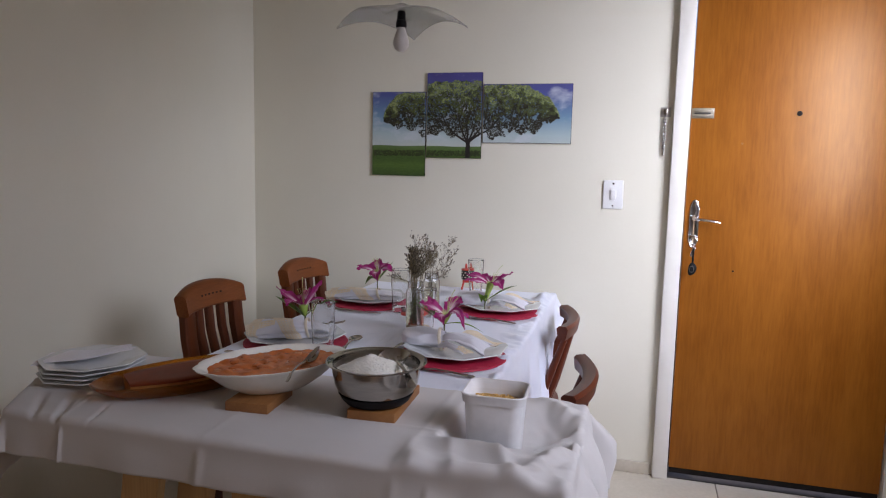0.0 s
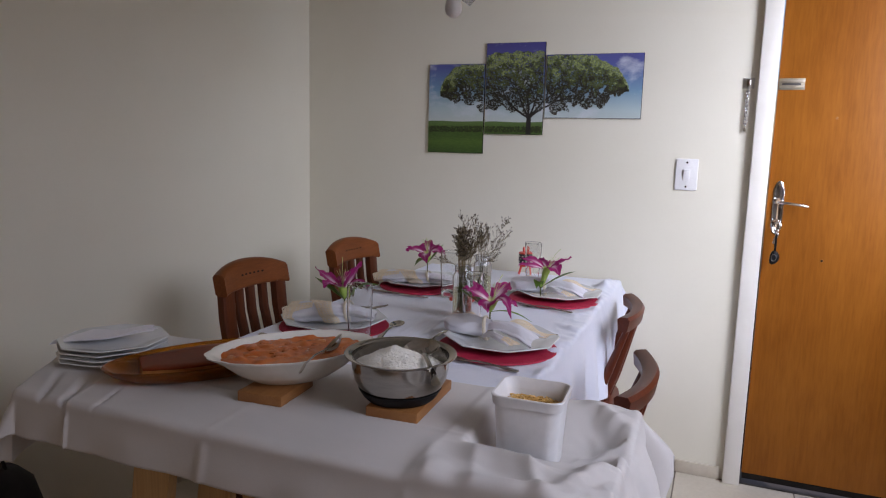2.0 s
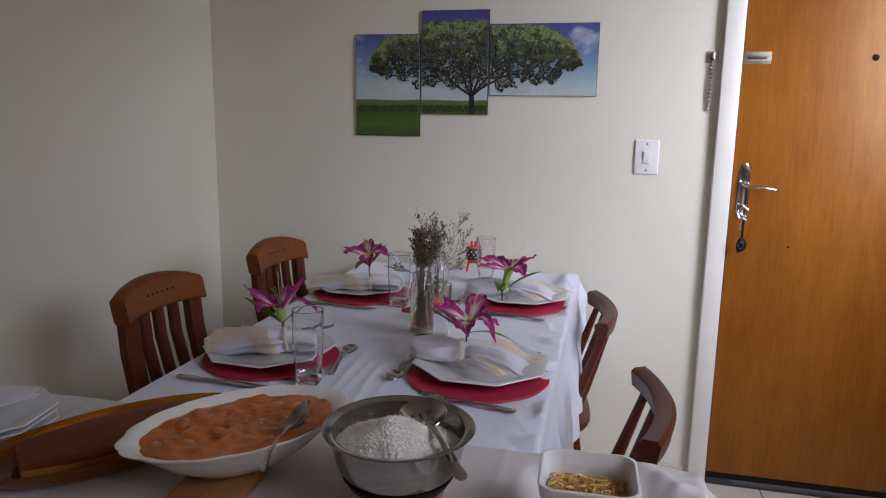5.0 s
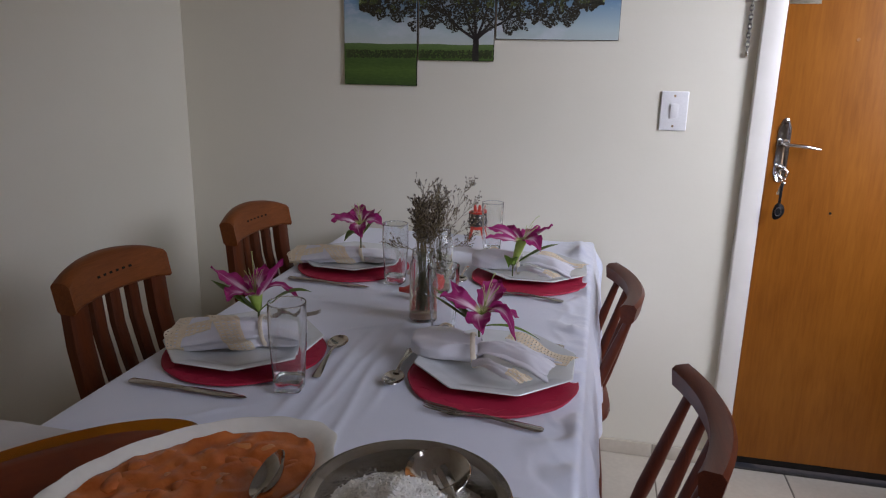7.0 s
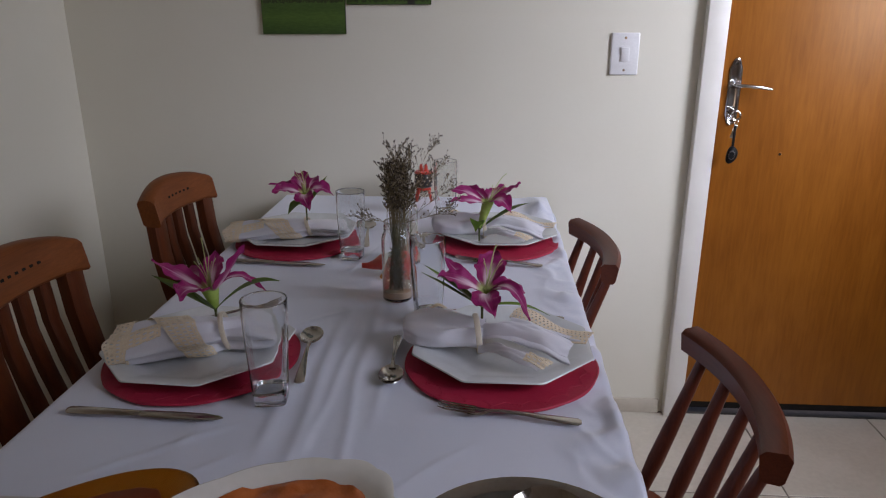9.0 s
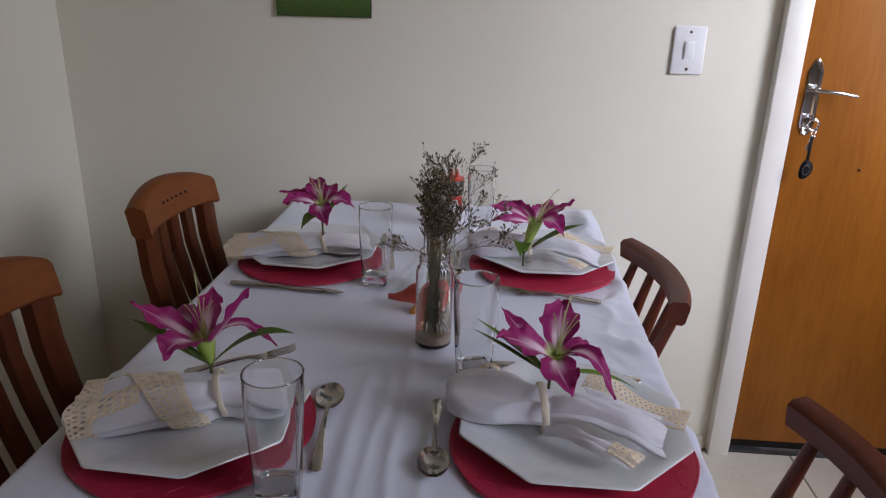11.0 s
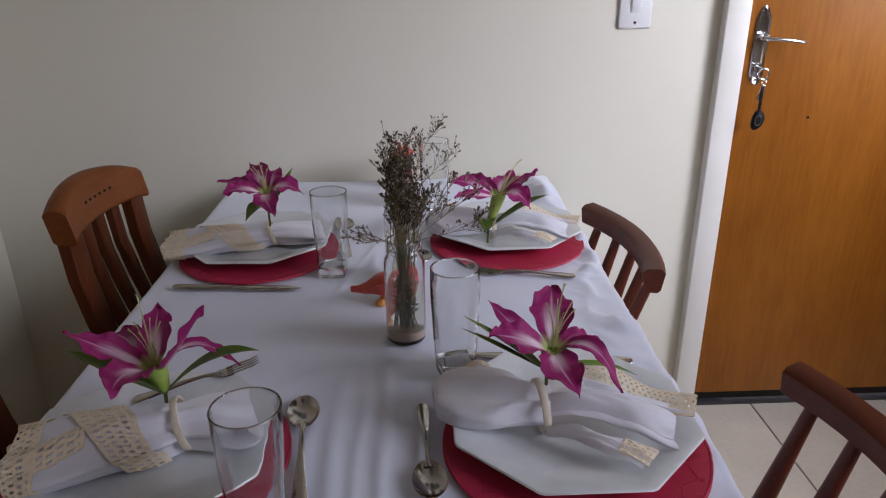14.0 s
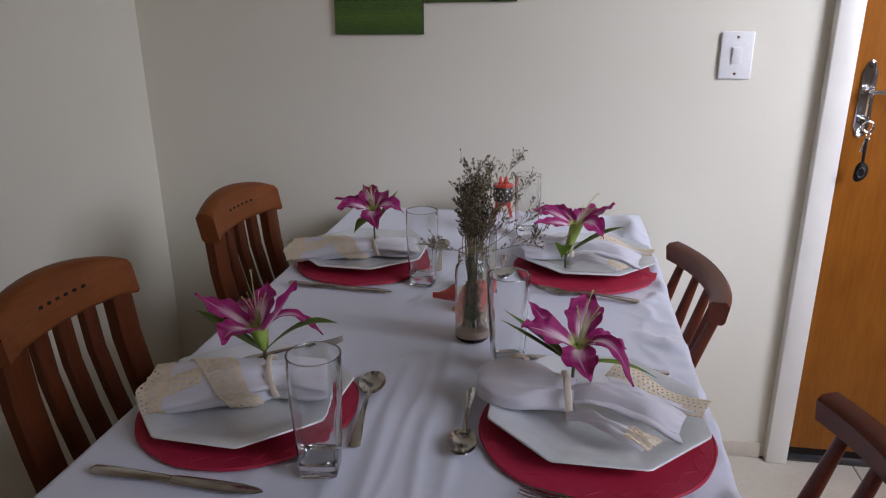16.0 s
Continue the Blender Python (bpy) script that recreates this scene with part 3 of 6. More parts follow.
# ---- three-part tree print ----
def print_mats():
    """Printed colours: sky, field, hedge, bark and leaves."""
    sky_m, nt, b = mat_new("print_sky", (0.2, 0.3, 0.6), 0.5)
    tc = nt.nodes.new("ShaderNodeTexCoord")
    sp = nt.nodes.new("ShaderNodeSeparateXYZ")
    nt.links.new(tc.outputs["Object"], sp.inputs[0])
    mr = nt.nodes.new("ShaderNodeMapRange")
    mr.inputs[1].default_value, mr.inputs[2].default_value = 1.40, 1.74
    nt.links.new(sp.outputs[2], mr.inputs[0])
    grad = ramp(nt, mr.outputs[0], [(0.0, (0.52, 0.57, 0.55)), (0.18, (0.42, 0.54, 0.56)), (0.42, (0.16, 0.31, 0.46)), (0.72, (0.085, 0.105, 0.33)), (1.0, (0.075, 0.068, 0.26))])
    cl = noise_tex(nt, coords(nt, (1, 1, 1.8)), 7, 5, 0.6)
    nt.links.new(mix_col(nt, ramp(nt, cl, [(0.52, (0, 0, 0)), (0.70, (0.75, 0.75, 0.75))]), grad, (0.62, 0.66, 0.72)), b.inputs["Base Color"])
    field, nt, b = mat_new("print_field", (0.05, 0.12, 0.02), 0.5)
    tc = nt.nodes.new("ShaderNodeTexCoord")
    sp = nt.nodes.new("ShaderNodeSeparateXYZ")
    nt.links.new(tc.outputs["Object"], sp.inputs[0])
    mr = nt.nodes.new("ShaderNodeMapRange")
    mr.inputs[1].default_value, mr.inputs[2].default_value = 1.268, 1.412
    nt.links.new(sp.outputs[2], mr.inputs[0])
    rows = ramp(nt, mr.outputs[0], [(0.0, (0.030, 0.075, 0.016)), (0.35, (0.075, 0.150, 0.026)), (0.55, (0.048, 0.105, 0.020)), (0.80, (0.080, 0.160, 0.034)), (1.0, (0.130, 0.215, 0.075))])
    turf = noise_tex(nt, coords(nt, (1, 1, 7)), 60, 3)
    nt.links.new(mix_col(nt, 0.25, rows, ramp(nt, turf, [(0.35, (0.020, 0.050, 0.010)), (0.65, (0.11, 0.19, 0.04))])), b.inputs["Base Color"])
    hedge = varied("print_hedge", (0.016, 0.028, 0.009), (0.055, 0.075, 0.024), 0.5, 160, 300, 0.0)
    bark = varied("print_bark", (0.010, 0.009, 0.009), (0.028, 0.022, 0.022), 0.5, 60, 160, 0.0)

    def leafy(name, lo, hi):
        m, nt, b = mat_new(name, lo, 0.5)
        g = nt.nodes.new("ShaderNodeNewGeometry")
        nt.links.new(ramp(nt, g.outputs["Random Per Island"], [(0.0, lo), (0.6, hi), (1.0, tuple(min(1, x * 1.6) for x in hi))]), b.inputs["Base Color"])
        return m
    return (sky_m, field, hedge, bark, leafy("print_dark_leaves", (0.011, 0.010, 0.008), (0.034, 0.031, 0.021)),
            leafy("print_mid_leaves", (0.030, 0.042, 0.016), (0.085, 0.110, 0.040)), leafy("print_sunlit_leaves", (0.105, 0.145, 0.055), (0.26, 0.32, 0.14)))


def clip_rect(bm, x0, x1, z0, z1):
    for co, no in (((x0, 0, 0), (-1, 0, 0)), ((x1, 0, 0), (1, 0, 0)), ((0, 0, z0), (0, 0, -1)), ((0, 0, z1), (0, 0, 1))):
        bmesh.ops.bisect_plane(bm, geom=bm.verts[:] + bm.edges[:] + bm.faces[:], plane_co=co, plane_no=no, clear_outer=True)
    return bm


def ribbon(bm, pts, w0, w1, y):
    """Flat printed stroke that tapers."""
    left, right = [], []
    n = len(pts) - 1
    for i, (x, z) in enumerate(pts):
        a, c = pts[max(i - 1, 0)], pts[min(i + 1, n)]
        dx, dz = c[0] - a[0], c[1] - a[1]
        ln = math.hypot(dx, dz) or 1
        w = (w0 + (w1 - w0) * i / n) / 2
        left.append(bm.verts.new((x - dz / ln * w, y, z + dx / ln * w)))
        right.append(bm.verts.new((x + dz / ln * w, y, z - dx / ln * w)))
    for i in range(n):
        bm.faces.new((left[i], left[i + 1], right[i + 1], right[i]))


def tree_print():
    sky_m, field, hedge, bark, dark_l, mid_l, sun_l = print_mats()
    rng = random.Random(5)
    cx = 1.105

    def top(x):
        u = (x - cx) / 0.412
        return 1.530 + 0.172 * max(0.0, 1 - abs(u) ** 3.0) ** 0.55 + 0.003 * math.sin(x * 61) + 0.003 * math.sin(x * 133 + 1)

    def under(x):
        u = (x - cx) / 0.412
        return 1.453 + 0.045 * u * u + 0.034 * u ** 6 + 0.010 * math.sin(x * 38 + 2) + 0.008 * math.sin(x * 97)
    # strokes of the trunk and the limbs
    strokes = [([(cx, 1.345), (cx - 0.001, 1.39), (cx, 1.43)], 0.024, 0.019)]

    def limb(x, z, ang, ln, w, depth):
        pts = [(x, z)]
        a = ang
        for _ in range(4):
            a += rng.uniform(-0.16, 0.16)
            x += math.sin(a) * ln / 4
            z += math.cos(a) * ln / 4
            if abs(x - cx) > 0.36 or z > top(x) - 0.02 or (abs(x - cx) > 0.07 and z < under(x) + 0.004):
                break
            pts.append((x, z))
        if len(pts) < 3:
            return
        strokes.append((pts, w, w * 0.6))
        if depth and len(pts) == 5:
            for s in (-1, 1):
                limb(x, z, a + s * rng.uniform(0.2, 0.5) - (0.10 if x > cx else -0.10), ln * rng.uniform(0.62, 0.85), w * 0.62, depth - 1)
    for ang, ln in ((-0.60, 0.11), (0.60, 0.11), (-0.2, 0.10), (0.25, 0.10), (-0.95, 0.13), (0.95, 0.13), (-1.12, 0.15), (1.12, 0.15)):
        limb(cx, 1.425, ang, ln, 0.010, 5)
    # leaf dabs, dark in the depth and sunlit on top
    dabs = {0: [], 1: [], 2: []}
    for _ in range(24000):
        x = cx + rng.uniform(-0.41, 0.41)
        t1, t0 = top(x), under(x)
        if t1 - t0 < 0.01:
            continue
        k = rng.random()
        z = t0 + (t1 - t0) * k
        clump = noise.noise(Vector((x * 30, z * 38, 3))) + 0.5 * noise.noise(Vector((x * 80, z * 80, 8)))
        if k < 0.55 and (clump < -0.26 - 0.4 * k or rng.random() > 0.66 + k * 0.8):
            continue
        lit = k * 0.86 + 0.42 * clump + rng.uniform(-0.10, 0.10)
        dabs[0 if lit < 0.46 else 1 if lit < 0.74 else 2].append((x, z, rng.uniform(0.0019, 0.0042), rng.uniform(0, 3)))
    panels = (("narrow upright", 0.637, 0.900, 1.268, 1.656), ("tall middle", 0.905, 1.166, 1.355, 1.741), ("wide", 1.172, 1.570, 1.427, 1.688))
    for word, x0, x1, z0, z1 in panels:
        p = thing("wall_panel", f"{word} wall panel printed with part of a green tree", "picture", pose(0, 0, 0), "panels of the tree picture")
        part("board", box(x0, -0.010, z0, x1, -0.0015, z1, 0.001), M_DARK, p, "dark edge of the board")
        m = 0.001
        bm = bmesh.new()
        bm.faces.new([bm.verts.new(c) for c in ((x0 + m, -0.0104, z0 + m), (x1 - m, -0.0104, z0 + m), (x1 - m, -0.0104, z1 - m), (x0 + m, -0.0104, z1 - m))])
        part("printed_sky", bm, sky_m, p, "blue sky with clouds")
        if z0 < 1.41:
            bm = bmesh.new()
            n = 40
            tops = [bm.verts.new((x0 + m + (x1 - x0 - 2 * m) * i / n, -0.0107, 1.408 + 0.0012 * math.sin(i * 0.2))) for i in range(n + 1)]
            lows = [bm.verts.new((x0 + m + (x1 - x0 - 2 * m) * i / n, -0.0107, z0 + m)) for i in range(n + 1)]
            for i in range(n):
                bm.faces.new((lows[i], lows[i + 1], tops[i + 1], tops[i]))
            part("printed_field", bm, field, p, "green field")
            bm = bmesh.new()
            for i in range(420):
                x = rng.uniform(x0 + 0.006, x1 - 0.006)
                z = 1.373 + rng.uniform(-0.008, 0.016) - 0.015 * (1 - (x - 0.637) / 0.5) * 0.3
                if z - 0.006 > z0:
                    bmesh.ops.create_circle(bm, cap_ends=True, segments=6, radius=rng.uniform(0.002, 0.0045), matrix=Matrix.Translation((x, -0.01085 - (i % 13) * 0.00001, z)) @ Matrix.Rotation(radians(90), 4, "X"))
            part("printed_hedge", bm, hedge, p, "dark hedge")
        bm = bmesh.new()
        for i, (pts, w0, w1) in enumerate(strokes):
            ribbon(bm, pts, w0, w1, -0.0111 - (i % 7) * 0.00002)
        part("printed_branches", clip_rect(bm, x0 + m, x1 - m, z0 + m, z1 - m), bark, p, "dark trunk and branches", False)
        for lv, mt in ((0, dark_l), (1, mid_l), (2, sun_l)):
            bm = bmesh.new()
            for i, (x, z, s, a) in enumerate(dabs[lv]):
                if x - s < x0 + m or x + s > x1 - m or z + s > z1 - m or z - s < z0 + m:
                    continue
                y = -0.0114 - lv * 0.0003 - (i % 11) * 0.00002
                bm.faces.new([bm.verts.new((x + s * q * math.cos(a + k * 1.2566), y, z + s * 0.8 * math.sin(a + k * 1.2566))) for k, q in enumerate((1, 0.6, 1, 0.7, 0.9))])
            tagged(part("printed_leaves", bm, mt, p, "", False), kind="stuff")


# ---- pendant lamp ----
def pendant_lamp():
    L = thing("pendant_lamp", "pendant lamp with a white wavy glass shade, unlit", "lamp", pose(1.035, -0.75, 0))
    part("cord", tube([(0, 0, CEIL), (0, 0, 1.872)], 0.0028, 8), M_TRIM, L)
    part("ceiling_rose", lathe([(0.045, CEIL), (0.045, CEIL - 0.008), (0.03, CEIL - 0.03), (0.006, CEIL - 0.035)], 24), M_TRIM, L)
    part("cap", lathe([(0.004, 1.886), (0.022, 1.880), (0.034, 1.872), (0.036, 1.866), (0.004, 1.866)], 24), M_SHADE, L)
    c, s = math.cos(radians(52)), math.sin(radians(52))

    def shade(u, v):
        x, y = (u - 0.5) * 0.335, (v - 0.5) * 0.335
        q = (abs(x) * abs(y)) / 0.0324
        r2 = (x * x + y * y) / 0.0648
        z = 1.866 - 0.050 * r2 - 0.028 * q ** 2 + 0.002 * max(0.0, abs(abs(x) - abs(y)) / 0.18) ** 2
        return (x * c - y * s, x * s + y * c, z)
    part("shade", sheet(shade, 28, 28, 0.004), M_SHADE, L, "white wavy frosted glass shade with grey blots")
    rng = random.Random(17)
    bm = bmesh.new()
    spots = [(0.03 + 0.94 * i / 34, 0.03, 0.0022) for i in range(35)] + [(0.03, 0.03 + 0.94 * i / 34, 0.0022) for i in range(35)]
    spots += [(0.97, 0.03 + 0.94 * i / 34, 0.0022) for i in range(35)]
    spots += [(rng.uniform(0.2, 0.8), rng.uniform(0.2, 0.8), rng.uniform(0.003, 0.007)) for _ in range(26)]
    for u, v, r in spots:
        p = Vector(shade(u, v))
        a0 = rng.uniform(0, 3)
        bm.faces.new([bm.verts.new((p.x + r * math.cos(a0 + k * 1.0472), p.y + 0.6 * r * math.sin(a0 + k * 1.0472), p.z - 0.0046)) for k in range(6)])
    tagged(part("painted_dots", bm, M_STONE, L, "dark painted dots and leaves", False), kind="stuff")
    part("socket", lathe([(0.012, 1.858), (0.015, 1.850), (0.015, 1.826), (0.019, 1.824), (0.019, 1.803), (0.016, 1.801)], 24), M_BLACK, L, "black lamp socket")
    part("bulb", lathe([(0.013, 1.806), (0.0145, 1.795), (0.022, 1.775), (0.0275, 1.755), (0.0275, 1.742), (0.022, 1.728), (0.010, 1.720), (0.002, 1.7185)], 28), M_BULB, L, "frosted white bulb")
    part("wire_hook", tube([(0.019, 0, 1.828), (0.030, -0.004, 1.824), (0.033, -0.006, 1.832)], 0.0012, 6), M_BLACK, L)


# ---- tables and cloths ----
def dining_table():
    t = thing("dining_table", "wooden dining table hidden under a white cloth", "table", pose(1.112, -0.83, FLOOR))
    part("tabletop", box(-0.415, -0.765, 0.766, 0.415, 0.765, 0.794, 0.006), M_CHAIR, t)
    for sx in (-1, 1):
        for sy in (-1, 1):
            x, y = sx * 0.36, sy * 0.70
            part("leg", box(x - 0.032, y - 0.032, 0, x + 0.032, y + 0.032, 0.765, 0.004), M_CHAIR, t)
    for sy in (-1, 1):
        part("apron", box(-0.326, sy * 0.70 - 0.011, 0.68, 0.326, sy * 0.70 + 0.011, 0.765, 0.002), M_CHAIR, t)
    for sx in (-1, 1):
        part("apron", box(sx * 0.36 - 0.011, -0.666, 0.68, sx * 0.36 + 0.011, 0.666, 0.765, 0.002), M_CHAIR, t)


def cloth_surface(x0, x1, y0, y1, z0, drops, top_fn, amp, wl, r=0.012, seed=0.0, soft=0.16):
    """drops: overhang at the left, right, front and back."""
    dl, dr, df, db = drops
    ex = (x0 - dl, x1 + dr, y0 - df, y1 + db)

    def fn(u, v):
        px, py = ex[0] + (ex[1] - ex[0]) * u, ex[2] + (ex[3] - ex[2]) * v
        qx, qy = min(max(px, x0), x1), min(max(py, y0), y1)
        dx, dy = px - qx, py - qy
        d = math.hypot(dx, dy)
        if d < 1e-6:
            return Vector((px, py, z0 + top_fn(px, py)))
        nx, ny = dx / d, dy / d
        s = (qx + qy) if not (dx and dy) else (qx + qy) + math.atan2(abs(dy), abs(dx)) * 0.25
        h = max(0.0, d - r * 1.5708)
        a = min(d / r, 1.5708)
        am = amp(nx, ny, qx) if callable(amp) else amp
        w = am * smoothstep(0, soft, h) * (0.55 + 0.45 * noise.noise(Vector((s * 3.1, seed, 0)))) * math.sin(2 * math.pi * s / wl + 2.2 * noise.noise(Vector((s * 4, seed + 7, h * 2))))
        corner = abs(nx * ny) * 2
        if callable(amp) and ny < -0.9:
            # packing creases run on down the front
            for k, cx in enumerate((0.74, 1.12, 1.50)):
                w += (0.0045 - 0.001 * k) * math.exp(-((qx - cx) / 0.009) ** 2) * smoothstep(0, 0.02, h)
            w += 0.006 * noise.noise(Vector((qx * 5, h * 7, 17))) * smoothstep(0, 0.05, h)
        if am > 0.0201:
            for k, fq in enumerate((6.0, 13.0)):
                w += 0.55 * am / (1 + k) * smoothstep(0, 0.05, h) * (0.6 - 2.2 * abs(noise.noise(Vector((s * fq * 1.3, h * fq, seed + 3 * k)))))
        w = w + 0.10 * h + 0.35 * corner * h
        out = r * math.sin(a) + w + am * 0.5 * smoothstep(0, 0.08, h)
        edge = top_fn(qx, qy)
        return Vector((qx + nx * out, qy + ny * out, z0 + edge * (1 - smoothstep(0, 0.05, d)) - r * (1 - math.cos(a)) - h * (1 - 0.12 * corner)))
    return fn


def tablecloths():
    def top_a(x, y):
        n = noise.noise(Vector((x * 2.3, y * 1.2, 4)))
        ridges = 0.0
        for k, (cx, wd, am, ya, yb) in enumerate(((1.135, 0.010, 0.0020, -1.30, -0.85), (1.082, 0.011, 0.0026, -1.58, -0.95), (1.045, 0.012, 0.0022, -1.55, -1.0), (1.185, 0.009, 0.0020, -1.45, -1.05),
                                                  (0.93, 0.014, 0.0016, -1.58, -1.25), (1.10, 0.012, 0.0018, -0.75, -0.25), (1.25, 0.010, 0.0016, -0.95, -0.72))):
            c = cx + 0.025 * noise.noise(Vector((k * 5.1, y * 2.2, 0))) + 0.05 * (y + 1.2) * (k % 3 - 1) * 0.4
            ridges += 1.5 * am * math.exp(-((x - c) / wd) ** 2) * smoothstep(ya, ya + 0.15, y) * (1 - smoothstep(yb - 0.15, yb, y))
        for k, (ax, ay, bx, by, wd, am) in enumerate(((0.80, -1.56, 1.00, -1.40, 0.006, 0.0028), (0.90, -1.59, 1.03, -1.46, 0.005, 0.0022), (1.22, -1.56, 1.34, -1.42, 0.006, 0.0020), (1.02, -0.80, 1.10, -0.52, 0.006, 0.0020),
                                                      (1.16, -1.56, 1.13, -1.18, 0.0075, 0.0030), (1.10, -1.50, 1.11, -1.04, 0.007, 0.0024), (0.98, -1.08, 1.09, -0.98, 0.005, 0.0018), (0.72, -0.98, 0.86, -0.90, 0.006, 0.0018))):
            lx, ly = bx - ax, by - ay
            ln = math.hypot(lx, ly)
            al = ((x - ax) * lx + (y - ay) * ly) / ln
            ac = ((x - ax) * ly - (y - ay) * lx) / ln + 0.008 * noise.noise(Vector((al * 9, k * 3.0, 2)))
            if -0.02 < al < ln + 0.02:
                ridges += am * math.exp(-(ac / wd) ** 2) * smoothstep(-0.02, 0.06, al) * (1 - smoothstep(ln - 0.06, ln + 0.02, al))
        side = 0.022 * smoothstep(1.43, 1.53, x) * max(0, noise.noise(Vector((x * 16, y * 15, 1)))) + 0.0025 * smoothstep(1.46, 1.53, x) * noise.noise(Vector((x * 30, y * 40, 3)))
        side += 0.0060 * smoothstep(1.42, 1.50, x) * max(0.0, 0.42 - 1.5 * abs(noise.noise(Vector((x * 20 + y * 9, y * 11 - x * 6, 6)))))
        lift = 0.026 * math.exp(-((x - 1.505) / 0.028) ** 2 - ((y + 0.20) / 0.11) ** 2)
        return 0.0016 * n + ridges + side + lift
    fn = cloth_surface(0.695, 1.532, -1.60, -0.060, 0.7625, (0.20, 0.30, 0.05, 0.03), top_a, 0.020, 0.17, seed=1.0)
    bm = sheet(fn, 260, 280, 0.0)
    c = tagged(link("tablecloth", bm, M_CLOTH), "white satin tablecloth draped over the dining table", "tablecloth")
    sol = c.modifiers.new("thickness", "SOLIDIFY")
    sol.thickness, sol.offset = 0.0012, -1

    def top_b(x, y):
        n = noise.noise(Vector((x * 3.0, y * 5.0, 9)))
        z = 0.0035 * n + 0.0022 * max(0, noise.noise(Vector((x * 9, y * 14, 31))))
        z += 0.022 * math.exp(-((x - 1.640) / 0.085) ** 2) * max(0.0, 1 - abs(y + 1.975 + 0.25 * (x - 1.64) + 0.012 * noise.noise(Vector((x * 14, 0, 3)))) / 0.040)
        z += 0.020 * math.exp(-((x - 1.665) / 0.085) ** 2 - ((y + 2.055) / 0.024) ** 2)
        # stiff folds at the end beside the stacked plates
        for cx, wd, am in ((0.700, 0.022, 0.009), (0.610, 0.020, 0.007), (0.830, 0.008, 0.004)):
            z -= am * max(0.0, 1 - abs(x - cx + 0.25 * (y + 2.0)) / wd) * smoothstep(-1.93, -2.03, y)
        z += 0.012 * math.exp(-((x - 1.53) / 0.03) ** 2 - ((y + 2.04) / 0.035) ** 2)
        for ax, ay, bx, by, wd, am in ((1.490, -1.95, 1.530, -2.08, 0.034, 0.006), (1.565, -1.95, 1.605, -2.08, 0.030, 0.007), (1.65, -1.95, 1.71, -2.08, 0.022, 0.008)):
            lx, ly = bx - ax, by - ay
            ln = math.hypot(lx, ly)
            al, ac = ((x - ax) * lx + (y - ay) * ly) / ln, ((x - ax) * ly - (y - ay) * lx) / ln
            z += am * max(0.0, 1 - abs(ac) / wd) ** 1.4 * smoothstep(-0.04, 0.04, al)
        e = smoothstep(1.66, 1.76, x)
        for k, (sx, sy, wd, am) in enumerate(((0.9, 1.0, 0.020, 0.013), (-0.35, 1.0, 0.016, 0.011), (0.25, 1.0, 0.018, 0.012), (1.0, -0.45, 0.017, 0.010))):
            d = (sx * (x - 1.76) + sy * (y + 1.72 + 0.075 * k)) / math.hypot(sx, sy)
            d += 0.010 * noise.noise(Vector((x * 12, y * 12, k)))
            z += 1.35 * am * e * max(0.0, 1 - abs(d) / (1.5 * wd))
        if e > 0:
            z += e * 0.009 * (0.5 - 1.8 * abs(noise.noise(Vector((x * 9 + y * 8, y * 13 - x * 5, 41))))) + e * 0.0065 * (0.5 - 1.8 * abs(noise.noise(Vector((x * 20 + y * 14, y * 30 - x * 10, 43)))))
        # the lower end, where the tub stands
        z -= 0.056 * smoothstep(1.530, 1.568, x) * (1 - smoothstep(1.700, 1.86, x)) * smoothstep(-1.935, -1.908, y) * (1 - smoothstep(-1.782, -1.668, y))
        # packing creases, crosswise and lengthwise
        for cx in (0.74, 1.12, 1.50):
            z += 0.0016 * math.exp(-((x - cx) / 0.006) ** 2)
        z += 0.0014 * math.exp(-((y + 1.90) / 0.006) ** 2)
        z += 0.005 * noise.noise(Vector((x * 7, y * 9, 21))) * smoothstep(-1.93, -2.06, y)
        return z
    fn0 = cloth_surface(0.548, 1.785, -2.062, -1.655, 0.8185, (0.17, 0.20, 0.094, 0.045), top_b, lambda nx, ny, qx: 0.024 if nx > 0.3 else 0.007 + 0.017 * smoothstep(1.42, 1.62, qx), 0.19, 0.014, seed=5.0, soft=0.10)

    def fn(u, v):
        # the end by the plates hangs askew
        p = fn0(u, v)
        p.x += 0.55 * max(0.0, -1.86 - p.y) * smoothstep(0.95, 0.55, p.x)
        return p
    bm = sheet(fn, 280, 130, 0.0)
    c = tagged(link("buffet_cloth", bm, M_CLOTH2), "creased white non-woven cloth over the serving table", "tablecloth")
    sol = c.modifiers.new("thickness", "SOLIDIFY")
    sol.thickness, sol.offset = 0.001, -1


def serving_table():
    t = thing("serving_table", "narrow pine table on board legs under a white cloth", "table", pose(1.142, -1.87, FLOOR))
    part("tabletop", box(-0.475, -0.180, 0.816, 0.395, 0.212, 0.8400, 0.004), M_PINE, t)
    part("drop_leaf", box(0.398, -0.180, 0.770, 0.635, 0.212, 0.7900, 0.004), M_PINE, t, "lower end leaf")
    for x0, x1 in ((-0.222, -0.33), (0.015, 0.15), (0.46, 0.50)):
        for y in (-0.10, 0.10):
            def bar(x, z):
                return [(x - 0.044, y - 0.012, z), (x + 0.044, y - 0.012, z), (x + 0.044, y + 0.012, z), (x - 0.044, y + 0.012, z)]
            part("leg", loft([bar(x1, 0.0), bar(x0 + 0.1 * (x1 - x0), 0.70), bar(x0, 0.8155 if x0 < 0.3 else 0.7695)]), M_PINE, t)
    part("stretcher", box(-0.30, -0.015, 0.31, 0.48, 0.015, 0.345, 0.003), M_PINE, t)



